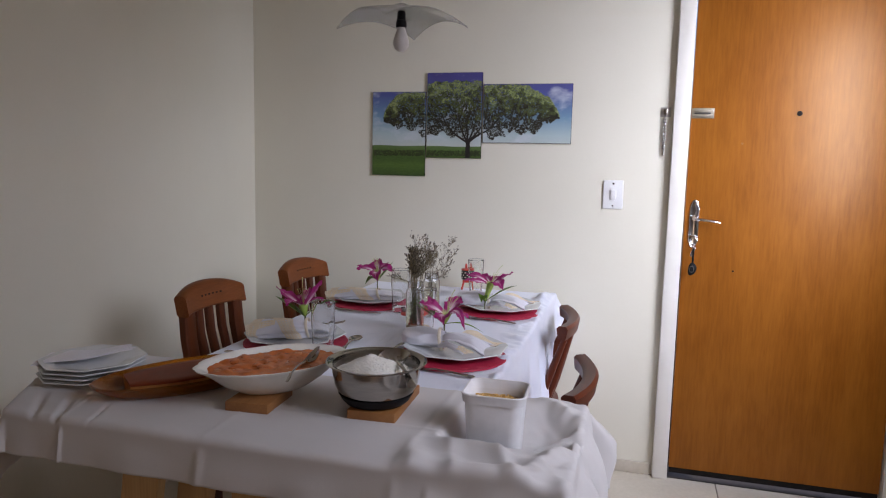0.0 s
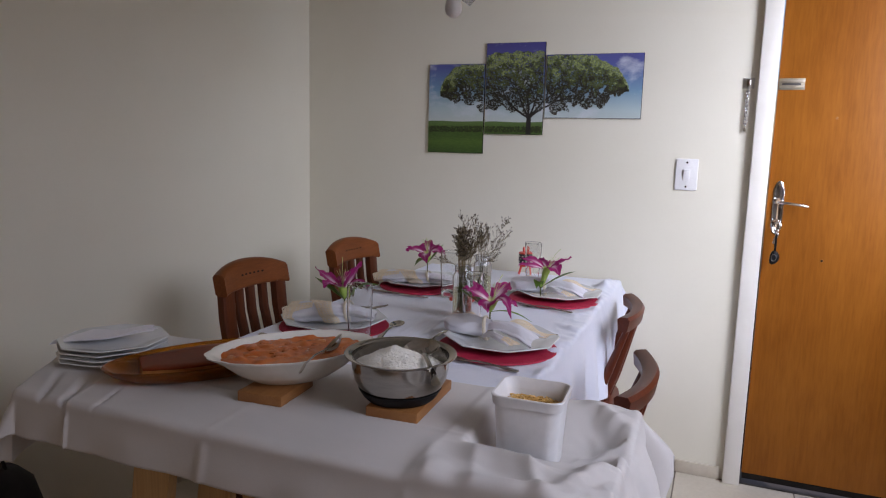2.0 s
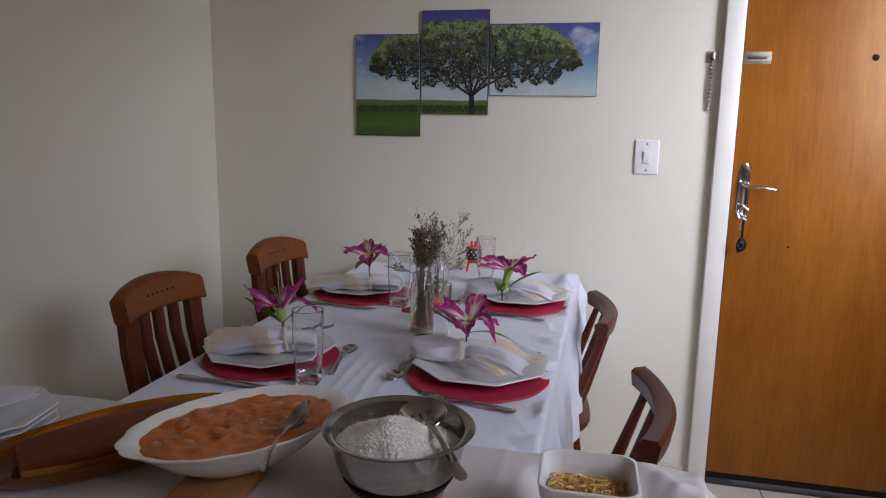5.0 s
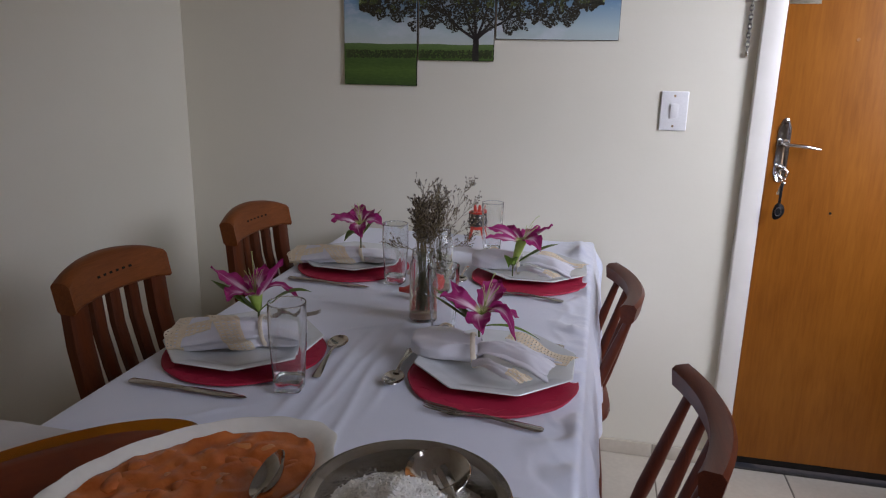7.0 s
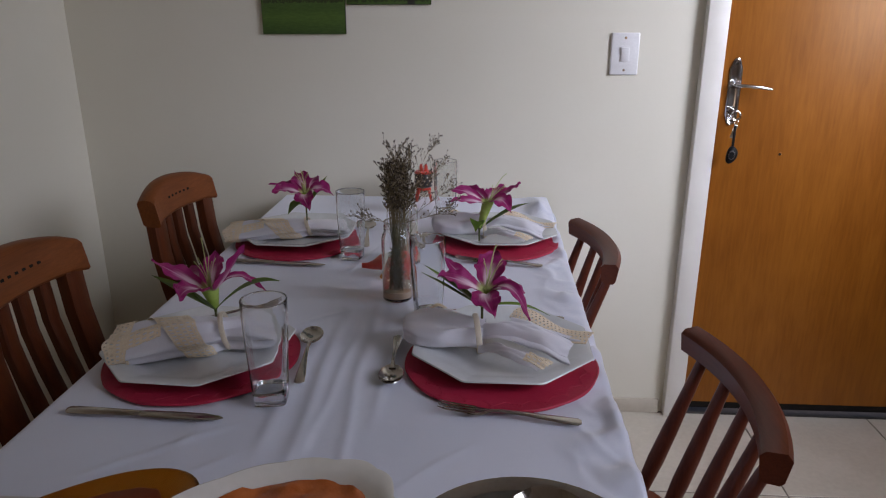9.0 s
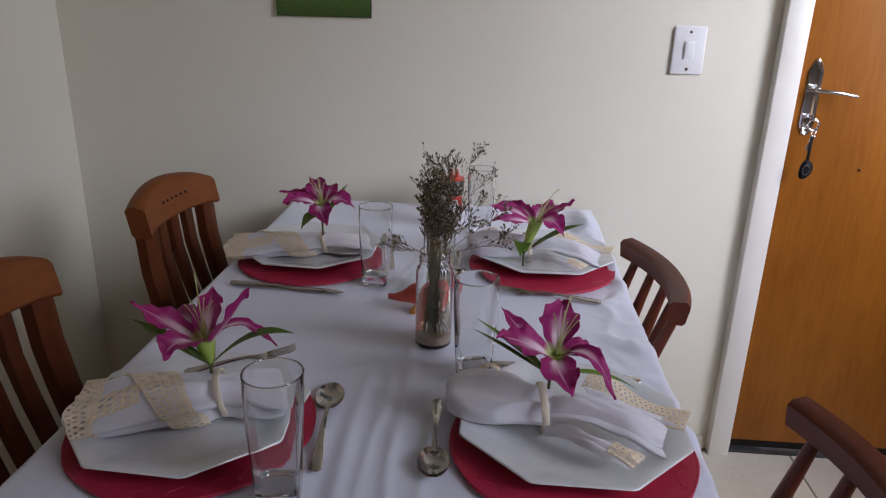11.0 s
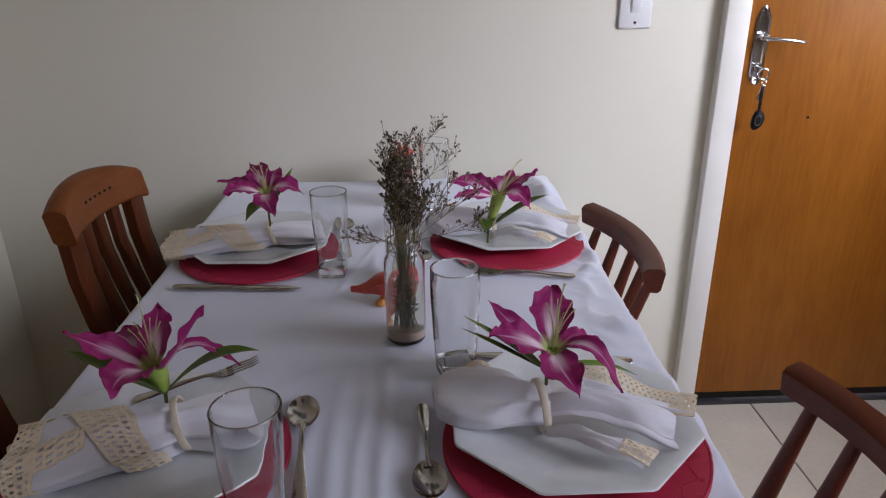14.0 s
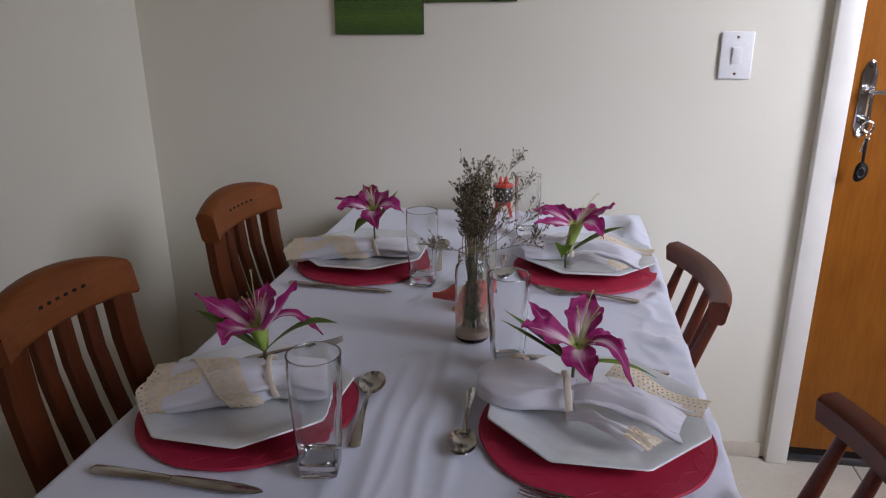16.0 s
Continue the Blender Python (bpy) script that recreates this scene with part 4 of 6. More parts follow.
# ---- chairs ----
def slat_chair(m):
    """Chair that faces +x; local origin on the floor below the rear of the seat."""
    c = thing("dining_chair", "brown wooden dining chair with a slatted back", "chair", m, "brown chairs along the wall side")
    rings = []
    for i in range(15):
        y = 0.156 - 0.312 * i / 14
        k = max(0.0, 1 - (y / 0.158) ** 2)
        x = -0.100 - 0.022 * k
        ear = smoothstep(0.80, 1.0, abs(y) / 0.160)
        zb, zt = 0.862 + 0.006 * k - 0.003 * ear, 0.926 + 0.031 * k ** 0.8
        th = 0.021 + 0.003 * ear
        lean = 0.20
        ring = []
        for px, pz in ((-th, zb + 0.006), (-th, zt - 0.010), (-th + 0.008, zt - 0.002), (0.0, zt), (th - 0.008, zt - 0.002), (th, zt - 0.010), (th, zb + 0.006), (th - 0.006, zb), (-th + 0.006, zb)):
            ring.append((x + px - lean * (pz - 0.86), y, pz))
        rings.append(ring)
    rail = part("top_rail", loft(rings), M_RAIL, c, "arched top rail with six small slots shown as dark boxes")
    # nothing is cut: dark boxes give the look of shaded slots
    for i in range(6):
        y = -0.050 + i * 0.020
        k = 1 - (y / 0.153) ** 2
        xs = -0.100 - 0.022 * k + 0.021 - 0.20 * 0.051
        part("carved_slot", box(-0.004, -0.0052, -0.0032, 0.0006, 0.0052, 0.0032, 0.001, 1, m=pose(xs, y, 0.911, 0, -11.3, 0)), M_DARK, rail)

    def board(y, w, th, z0, z1, name, mt=M_CHAIR):
        rs = []
        for i in range(6):
            f = i / 5
            z = z0 + (z1 - z0) * f
            k = 1 - (y / 0.153) ** 2
            x = -0.022 + (-0.100 - 0.022 * k + 0.022) * smoothstep(-0.15, 1.0, f) ** 1.0
            yy = y * (1.06 - 0.06 * f)
            rs.append([(x - th, yy - w, z), (x + th * 0.7, yy - w, z), (x + th, yy - w * 0.8, z), (x + th, yy + w * 0.8, z), (x + th * 0.7, yy + w, z), (x - th, yy + w, z)])
        part(name, loft(rs), mt, c)
    for y in (-0.128, 0.128):
        board(y, 0.026, 0.014, 0.44, 0.868, "back_post")
    for y in (-0.058, 0.0, 0.058):
        board(y, 0.0155, 0.009, 0.47, 0.868, "slat")
    part("seat", box(-0.045, -0.195, 0.425, 0.40, 0.195, 0.455, 0.010, 3), M_RAIL, c)
    for sx, sy in ((-0.015, -1), (-0.015, 1), (0.365, -1), (0.365, 1)):
        y = sy * 0.165
        x2 = sx - 0.035 if sx < 0.1 else sx + 0.005
        part("leg", loft([[(x2 - 0.015, y - 0.015, 0), (x2 + 0.015, y - 0.015, 0), (x2 + 0.015, y + 0.015, 0), (x2 - 0.015, y + 0.015, 0)],
                          [(sx - 0.02, y - 0.02, 0.424), (sx + 0.02, y - 0.02, 0.424), (sx + 0.02, y + 0.02, 0.424), (sx - 0.02, y + 0.02, 0.424)]]), M_CHAIR, c)
    for sy in (-1, 1):
        part("stretcher", box(-0.032, sy * 0.165 - 0.009, 0.20, 0.355, sy * 0.165 + 0.009, 0.235, 0.003), M_CHAIR, c)
    part("lower_rail", box(-0.038, -0.13, 0.455, -0.010, 0.13, 0.485, 0.004), M_CHAIR, c)
    return c


def spindle_chair(m):
    """Low curved-back chair that faces -x; local origin on the floor below the middle of the back rail."""
    c = thing("low_back_chair", "mahogany chair with a curved low back rail and spindles", "chair", m, "mahogany chairs along the door side")
    half, sag = 0.200, 0.042

    def rail_x(y):
        return -sag * (abs(y) / half) ** 2.0
    rings = []
    for i in range(17):
        y = half - 2 * half * i / 16
        x = rail_x(y)
        th, zb, zt = 0.0175, 0.754, 0.803
        slope = math.atan2(2 * sag * y / half ** 2, 1)
        cs, sn = math.cos(slope), math.sin(slope)
        ring = []
        for px, pz in ((-th, zb + 0.006), (-th - 0.004, zt - 0.008), (-th + 0.004, zt), (th - 0.004, zt + 0.002), (th + 0.004, zt - 0.008), (th - 0.002, zb + 0.006), (th - 0.008, zb), (-th + 0.008, zb)):
            ring.append((x + px * cs, y + px * sn * 0.9, pz))
        rings.append(ring)
    part("back_rail", loft(rings), M_MAHOG_Y, c, "curved back rail")
    for y in (-0.156, -0.080, 0.0, 0.080, 0.156):
        x1 = rail_x(y) - 0.002
        x0 = -0.085 - 0.055 * (abs(y) / 0.175) ** 2
        y0 = y * 0.86
        pts = [(x0 + (x1 - x0) * f, y0 + (y - y0) * f, 0.465 + 0.295 * f) for f in (0, 0.12, 0.3, 0.5, 0.75, 1)]
        part("spindle", tube(pts, [0.011, 0.013, 0.0155, 0.0145, 0.012, 0.010], 12), M_MAHOG, c)

    def outline(z, g):
        out = []
        for i in range(32):
            a = 2 * math.pi * i / 32
            ca, sa = math.cos(a), math.sin(a)
            sq = (abs(ca) ** 3 + abs(sa) ** 3) ** (-1 / 3)
            out.append((-0.245 + 0.200 * g * ca * sq, 0.205 * g * sa * sq, z))
        return out
    part("seat", loft([outline(0.435, 0.90), outline(0.440, 0.97), outline(0.452, 1.0), outline(0.464, 0.985), outline(0.470, 0.94)]), M_MAHOG_Y, c, "rounded solid wooden seat")
    for sx in (-0.39, -0.10):
        for sy in (-1, 1):
            dx, dy = (-0.03 if sx < -0.2 else 0.045), 0.035 * sy
            pts = [(sx + dx * f, sy * 0.14 + dy * f, 0.436 * (1 - f)) for f in (0, 0.15, 0.35, 0.5, 0.8, 1)]
            part("leg", tube(pts, [0.015, 0.018, 0.020, 0.018, 0.015, 0.013], 12), M_MAHOG, c)
    for sy in (-1, 1):
        part("stretcher", tube([(-0.402, sy * 0.154, 0.20), (-0.24, sy * 0.156, 0.20), (-0.074, sy * 0.158, 0.20)], [0.009, 0.013, 0.009], 10), M_MAHOG, c)
    return c


# ---- tableware ----
def octagon(r, z, n=8, turn=22.5, sub=3, rnd=0.012):
    """Ring of a regular polygon with slightly eased corners."""
    pts = []
    for k in range(n):
        a0, a1 = radians(turn + 360 / n * k), radians(turn + 360 / n * (k + 1))
        p0, p1 = Vector((math.cos(a0), math.sin(a0), 0)) * r, Vector((math.cos(a1), math.sin(a1), 0)) * r
        for f in (0.03, 0.35, 0.65, 0.97):
            q = p0.lerp(p1, f)
            pts.append((q.x, q.y, z))
    return pts


def plate(m, label="white octagonal porcelain plate on a placemat", group="plates laid on the table"):
    prof = [(0.088, 0.0), (0.096, 0.003), (0.128, 0.010), (0.158, 0.0185), (0.161, 0.0205), (0.1595, 0.0225), (0.155, 0.0225), (0.126, 0.0150), (0.108, 0.0085), (0.092, 0.0070), (0.04, 0.0068)]
    ob = link("dinner_plate", loft([octagon(r, z) for r, z in prof]), M_PLATE)
    ob.matrix_basis = m
    return tagged(ob, label, "plate", group)


def placemat(m):
    p = thing("placemat", "round crimson quilted fabric placemat on the white cloth", "placemat", m, "placemats")
    part("disc", lathe([(0.158, 0.0), (0.161, 0.0012), (0.161, 0.003), (0.158, 0.0042), (0.152, 0.0038), (0.05, 0.0040), (0.01, 0.0042)], 64,
                       wave=lambda a, r, z: 0.0008 * math.sin(a * 11) if r > 0.15 else 0), M_MAT, p)
    part("rim_piping", tube([(0.159 * math.cos(a), 0.159 * math.sin(a), 0.0034) for a in [i * math.pi / 32 for i in range(65)]], 0.0017, 6), M_MAT, p)
    for k in range(22):
        a0 = 2 * math.pi * k / 22
        pts = []
        for i in range(25):
            t = i / 24
            rr = 0.134 + (0.019 if k % 2 else 0.013) * math.sin(t * math.pi)
            aa = a0 + 0.26 * (t - 0.5) + 0.07 * math.sin(t * 6.28)
            pts.append((rr * math.cos(aa), rr * math.sin(aa), 0.0040))
        part("quilted_curl", tube(pts, 0.0007, 6), M_MAT, p)
    return p


def bar_loft(stations):
    """Cutlery body from (along, half width, z middle, half thickness)."""
    rs = []
    for x, w, z, t in stations:
        rs.append([(x, w * math.cos(a), z + t * math.sin(a)) for a in [2 * math.pi * i / 12 for i in range(12)]])
    return loft(rs)


def knife(m):
    k = thing("table_knife", "stainless steel table knife lying on the cloth", "knife", m, "table knives")
    part("handle", bar_loft([(0, 0.006, 0.004, 0.002), (0.004, 0.0092, 0.004, 0.0032), (0.03, 0.0095, 0.004, 0.0034), (0.07, 0.008, 0.004, 0.0036), (0.105, 0.0062, 0.004, 0.0034), (0.112, 0.0055, 0.004, 0.003)]), M_CUTLERY, k)
    part("blade", bar_loft([(0.110, 0.0050, 0.004, 0.0024), (0.120, 0.0088, 0.004, 0.0012), (0.17, 0.0098, 0.0036, 0.0009), (0.205, 0.0095, 0.0032, 0.0008), (0.228, 0.006, 0.0030, 0.0007), (0.236, 0.001, 0.003, 0.0005)]), M_CUTLERY, k)
    return k


def fork(m):
    k = thing("table_fork", "stainless steel table fork lying on the cloth", "fork", m, "table forks")
    part("handle", bar_loft([(0, 0.005, 0.004, 0.0012), (0.005, 0.0095, 0.004, 0.0016), (0.03, 0.0088, 0.005, 0.0017), (0.08, 0.0048, 0.008, 0.0022), (0.115, 0.0032, 0.009, 0.0022), (0.132, 0.0042, 0.007, 0.0018), (0.142, 0.0105, 0.005, 0.0012), (0.155, 0.0122, 0.0045, 0.001), (0.163, 0.0118, 0.005, 0.001)]), M_CUTLERY, k)
    for i in range(4):
        y = -0.0093 + 0.0062 * i
        part("tine", tube([(0.161, y, 0.0048), (0.153, y * 1.02, 0.0055), (0.196, y * 1.02, 0.0085), (0.208, y, 0.0115)], [0.0021, 0.0019, 0.0017, 0.0008], 6, flat=0.6), M_CUTLERY, k)
    return k


def spoon(m):
    k = thing("dessert_spoon", "stainless steel spoon lying on the cloth", "spoon", m, "spoons")
    part("handle", bar_loft([(0, 0.004, 0.003, 0.001), (0.004, 0.0086, 0.003, 0.0014), (0.025, 0.0078, 0.004, 0.0016), (0.07, 0.0042, 0.009, 0.002), (0.105, 0.0030, 0.010, 0.0021), (0.125, 0.0036, 0.0075, 0.0018), (0.133, 0.0060, 0.006, 0.0015)]), M_CUTLERY, k)

    def bowl(u, v):
        x = 0.124 + 0.062 * u
        w = 0.0215 * math.sqrt(max(0.0, math.sin(math.pi * min(1, u * 0.93 + 0.05)))) * (0.9 + 0.1 * u)
        y = (v - 0.5) * 2 * w
        d = 1 - ((v - 0.5) * 2) ** 2
        return (x, y, 0.0085 - 0.0072 * d * math.sin(math.pi * u) ** 0.7)
    part("spoon_bowl", sheet(bowl, 16, 12, 0.0012), M_CUTLERY, k)
    return k


def tumbler(m):
    """Square-footed tumbler that turns round at the lip."""
    g = thing("tumbler", "empty clear glass tumbler with a square thick base", "drinking glass", m, "tumblers")

    def ring(z, r, sq, n=40):
        out = []
        for i in range(n):
            a = 2 * math.pi * i / n + math.pi / 4
            ca, sa = math.cos(a), math.sin(a)
            p = 2 + sq * 5
            k = (abs(ca) ** p + abs(sa) ** p) ** (-1 / p)
            out.append((r * k * ca, r * k * sa, z))
        return out
    H = 0.164
    outer = [(0.004, 0.0235, 1), (0.020, 0.0250, 1), (0.06, 0.0272, 0.9), (0.11, 0.0305, 0.5), (0.145, 0.0330, 0.12), (0.160, 0.0338, 0.0), (H, 0.0336, 0.0)]
    inner = [(H, 0.0322, 0.0), (0.145, 0.0312, 0.12), (0.11, 0.0286, 0.5), (0.06, 0.0252, 0.9), (0.024, 0.0228, 1)]
    part("wall", loft([ring(*s) for s in outer] + [ring(*s) for s in inner], cap0=False, cap1=False), M_GLASS, g)
    part("base", loft([ring(0.0, 0.0215, 1), ring(0.002, 0.0238, 1), ring(0.020, 0.0245, 1), ring(0.0225, 0.0222, 0.9)]), M_BASEGL, g, "thick clear glass base")
    part("lip", tube([(0.0329 * math.cos(a), 0.0329 * math.sin(a), H) for a in [i * math.pi / 24 for i in range(49)]], 0.0012, 6), M_BASEGL, g)
    return g


# ---- napkins and lilies ----
def bundle(stations, wr=0.004, seed=0.0, pinch=0.5):
    """Soft tube of cloth through (x, y, z middle, half width, half height, turn)."""
    def at(u):
        f = u * (len(stations) - 1)
        i = min(int(f), len(stations) - 2)
        t = f - i
        p0, p1, p2, p3 = stations[max(i - 1, 0)], stations[i], stations[i + 1], stations[min(i + 2, len(stations) - 1)]
        return [0.5 * (2 * b + (c - a) * t + (2 * a - 5 * b + 4 * c - d) * t * t + (3 * b - a - 3 * c + d) * t ** 3) for a, b, c, d in zip(p0, p1, p2, p3)]

    def fn(u, v, off=0.0):
        x, y, z, w, h, tr = at(u)
        e = 0.02
        x2, y2 = at(min(1, u + e))[:2]
        x1, y1 = at(max(0, u - e))[:2]
        dx, dy = x2 - x1, y2 - y1
        ln = math.hypot(dx, dy) or 1
        nx, ny = -dy / ln, dx / ln
        a = 2 * math.pi * v
        rad = 1 + wr / max(h, 0.012) * (math.sin(a * 6 + seed + u * 2) * (0.4 + 0.8 * math.exp(-((u - pinch) / 0.22) ** 2)) + 0.9 * noise.noise(Vector((math.cos(a) * 2.2, math.sin(a) * 2.2, u * 4 + seed))))
        s, c = math.cos(a) * (w * rad + off), math.sin(a) * (h * rad + off)
        s, c = s * math.cos(tr) - c * math.sin(tr), s * math.sin(tr) + c * math.cos(tr)
        zz = max(z + c, z - h * 0.96)
        return Vector((x + nx * s, y + ny * s, zz))
    return fn


def crochet(fn, cu, cv, thick=0.0011):
    """Open net over fn(u, v): square holes in staggered rows, cu by cv meshes."""
    nu, nv = cu * 5, cv * 5

    def keep(u, v):
        i, j = int(u * nu), int(v * nv)
        if i < 2 or i >= nu - 2:
            return True
        i, j = (i - 1) % 5, (j + 2 * (((i - 1) // 5) % 2)) % 5
        return not (1 <= i <= 3 and 1 <= j <= 2)
    return sheet(fn, nu, nv, thick, keep=keep)


def napkin_ring(parent, x, y, z, r, tilt, yaw):
    """Flat rounded band round the cloth."""
    rot = pose(x, y, z, 0, tilt, yaw)
    rings = []
    for px, pr in ((-0.0050, -0.001), (-0.0044, 0.0014), (-0.002, 0.0024), (0.002, 0.0024), (0.0044, 0.0014), (0.0050, -0.001), (0.004, -0.002), (-0.004, -0.002), (-0.0050, -0.001)):
        rings.append([rot @ Vector((px, (r + pr) * 0.95 * math.cos(a), (r + pr) * math.sin(a))) for a in [i * math.pi / 20 for i in range(40)]])
    return loft(rings, cap0=False, cap1=False)


def rolled_napkin(m):
    """White napkin rolled along x with a crochet border, pinched by a ring."""
    k = thing("rolled_napkin", "white linen napkin with cream crochet border, rolled in a ring", "napkin", m, "napkins")
    st = [(-0.158, -0.012, 0.026, 0.046, 0.022, 0.15), (-0.11, -0.010, 0.032, 0.050, 0.028, 0.1), (-0.05, -0.002, 0.033, 0.046, 0.030, 0.0), (0.0, 0.006, 0.031, 0.040, 0.029, 0.0),
          (0.036, 0.012, 0.029, 0.0265, 0.0245, 0.0), (0.070, 0.018, 0.028, 0.045, 0.024, -0.1), (0.118, 0.026, 0.024, 0.064, 0.014, -0.15), (0.128, 0.028, 0.024, 0.060, 0.008, -0.15)]
    fn = bundle(st, wr=0.0045, seed=2.0, pinch=0.57)
    bm = sheet(lambda u, v: fn(0.045 + 0.955 * u, v), 60, 44)
    bmesh.ops.remove_doubles(bm, verts=bm.verts, dist=0.0003)
    part("cloth", bm, M_NAPKIN, k)

    # the rolled-in layers that show at the open end
    def spiral(u, v):
        a = 0.6 + v * 11.0
        g = 1 - 0.80 * v
        wob = 1 + 0.06 * math.sin(a * 3.1)
        return Vector((-0.150 + 0.020 * u + 0.012 * v, -0.012 + 0.044 * g * wob * math.cos(a), 0.027 + 0.0215 * g * wob * math.sin(a)))
    part("rolled_layer", sheet(spiral, 3, 90, 0.0012), M_NAPKIN, k)

    def ruffle(s, v):
        p = fn(0.010 + 0.088 * s, v, 0.0020 + 0.0050 * (1 - s) * (0.5 + 0.5 * math.sin(v * 38)))
        p.x -= (1 - s) * (0.008 + 0.006 * math.sin(v * 19 + 1))
        return p
    part("lace_end", crochet(ruffle, 4, 34), M_LACE, k, "cream crochet border ruffled round the open end")

    def inner(s, v):
        a = 0.9 + v * 5.0
        return Vector((-0.168 + 0.022 * s + 0.004 * math.sin(a * 4), -0.012 + 0.031 * math.cos(a), 0.028 + 0.014 * math.sin(a)))
    part("lace_inside", crochet(inner, 2, 16), M_LACE, k, "cream crochet border rolled inside")
    part("lace_strip", crochet(lambda s, v: fn(0.07 + 0.16 * s, 0.30 + 0.13 * v - 0.06 * s, 0.0026), 6, 4), M_LACE, k, "cream crochet border")
    part("lace_band", crochet(lambda s, v: fn(0.16 + 0.20 * v ** 0.8 + (0.150 + 0.014 * math.sin(v * 8)) * (s - 0.15), 0.08 + 0.56 * v, 0.0030), 5, 20), M_LACE, k, "cream crochet border wound across the roll")
    part("napkin_ring", napkin_ring(k, 0.036, 0.012, 0.0345, 0.0345, -12, 4), M_RING, k, "cream ring")
    return k


def fanned_napkin(m):
    """White napkin drawn through a ring: a soft pouch on one side, two spread tails with crochet edges on the other."""
    k = thing("fanned_napkin", "white linen napkin drawn through a ring, lace tails spread", "napkin", m, "napkins")
    pouch = [(-0.130, 0.030, 0.028, 0.012, 0.008, 0.0), (-0.122, 0.030, 0.029, 0.034, 0.018, 0.0), (-0.092, 0.026, 0.030, 0.050, 0.025, 0.05), (-0.050, 0.014, 0.032, 0.045, 0.027, 0.1), (-0.018, 0.004, 0.030, 0.029, 0.0245, 0.0), (0.012, -0.001, 0.029, 0.022, 0.022, 0.0)]
    fn = bundle(pouch, wr=0.0030, seed=4.0, pinch=1.0)

    def soft(u, v):
        p = fn(u, v)
        a = 2 * math.pi * v
        # gathers that run into the ring and a dent in the top
        p.z += 0.0045 * math.sin(a * 5 + 1.2) * smoothstep(0.45, 0.95, u) * (1 if math.sin(a) > -0.2 else 0)
        p.z -= 0.0120 * math.exp(-((u - 0.62) / 0.16) ** 2 - ((v - 0.30) / 0.06) ** 2)
        return p
    bm = sheet(soft, 56, 60)
    bmesh.ops.remove_doubles(bm, verts=bm.verts, dist=0.0003)
    part("pouch", bm, M_NAPKIN, k)

    def fan(start, back, front, rise, seed, gathers, amp, sag, u_sag):
        """Cloth that opens from the ring to the edge between two corners."""
        def at(u, v):
            q = Vector(back).lerp(Vector(front), v)
            r0 = Vector((0.002, start[0] + (start[1] - start[0]) * v, start[2] + start[3] * math.sin(math.pi * v)))
            p = r0.lerp(q, u)
            p.z += rise * math.sin(math.pi * min(1.0, u * 0.9)) * (0.35 + 0.65 * math.sin(math.pi * (0.12 + 0.76 * v)))
            fold = math.sin(v * gathers + seed + 1.6 * noise.noise(Vector((u * 2.2, v * 2, seed))))
            p.z += amp * fold * (1 - 0.55 * u) * smoothstep(0.0, 0.2, u)
            p.z -= sag * math.exp(-((v - 0.72) / 0.16) ** 2) * smoothstep(u_sag, 1.0, u)
            p.z += 0.004 * noise.noise(Vector((u * 5, v * 6, seed + 9)))
            p.y -= 0.004 * math.sin(u * 7 + seed) * u
            p.z = max(p.z, 0.0035 + 0.014 * smoothstep(0.10, 0.16, p.x + 0.3 * abs(p.y)))
            return p
        return at
    up = fan((0.022, -0.014, 0.030, 0.018), (0.165, -0.010, 0.026), (0.143, -0.066, 0.020), 0.024, 2.2, 7.0, 0.0062, 0.0, 0.5)
    low = fan((-0.030, -0.040, 0.014, 0.010), (0.118, -0.084, 0.020), (0.094, -0.114, 0.016), 0.018, 4.0, 5.0, 0.0034, 0.0, 0.5)
    part("tail", sheet(up, 44, 60, 0.0009), M_NAPKIN, k)
    part("tail", sheet(low, 36, 40, 0.0009), M_NAPKIN, k)

    def folded_lip(u, v):
        # the tail's front edge turns under
        p = up(u, 0.97)
        return Vector((p.x + 0.004 * math.sin(v * 3), p.y - 0.010 * math.sin(v * math.pi), p.z - 0.014 * v * smoothstep(0.15, 0.5, u)))
    part("folded_edge", sheet(folded_lip, 30, 8), M_NAPKIN, k)

    def strip(s, v):
        a, b = Vector((0.066, 0.060, 0.036)), Vector((0.188, -0.014, 0.030))
        p = a.lerp(b, s)
        n = Vector((0.42, 0.90, 0))
        p += n * (0.046 * (v - 0.62)) * (1 + 0.10 * math.sin(s * 9))
        p.z += 0.006 * math.sin(s * 6.5 + 0.6) + 0.004 * math.sin(v * 3.1) + 0.006 * (1 - s) + 0.001
        return p
    net = part("lace_edge", crochet(lambda v, s: strip(s, v), 5, 19), M_LACE, k, "cream crochet edge")

    def web(s, v):
        # plain cloth between the lace and the tail
        p, q = strip(s, 0.04), up(0.35 + 0.64 * s, 0.10)
        return p.lerp(q, v) + Vector((0, 0, 0.004 * math.sin(v * 3.1) - 0.001))
    part("tail_web", sheet(web, 24, 10, 0.0009), M_NAPKIN, k)

    def tip(s, v):
        p = low(0.74 + 0.30 * s, 0.10 + 0.82 * v)
        p.z += 0.0022
        return p
    part("lace_tip", crochet(tip, 4, 9), M_LACE, k, "cream crochet edge")
    part("lace_scrap", crochet(lambda s, v: Vector((-0.086 + 0.030 * s, 0.060 + 0.012 * v, 0.046 + 0.008 * math.sin(s * 3.1))), 3, 2), M_LACE, k, "cream crochet edge")
    part("napkin_ring", napkin_ring(k, 0.0, -0.004, 0.0325, 0.0325, -6, 6), M_RING, k, "cream ring")
    return k


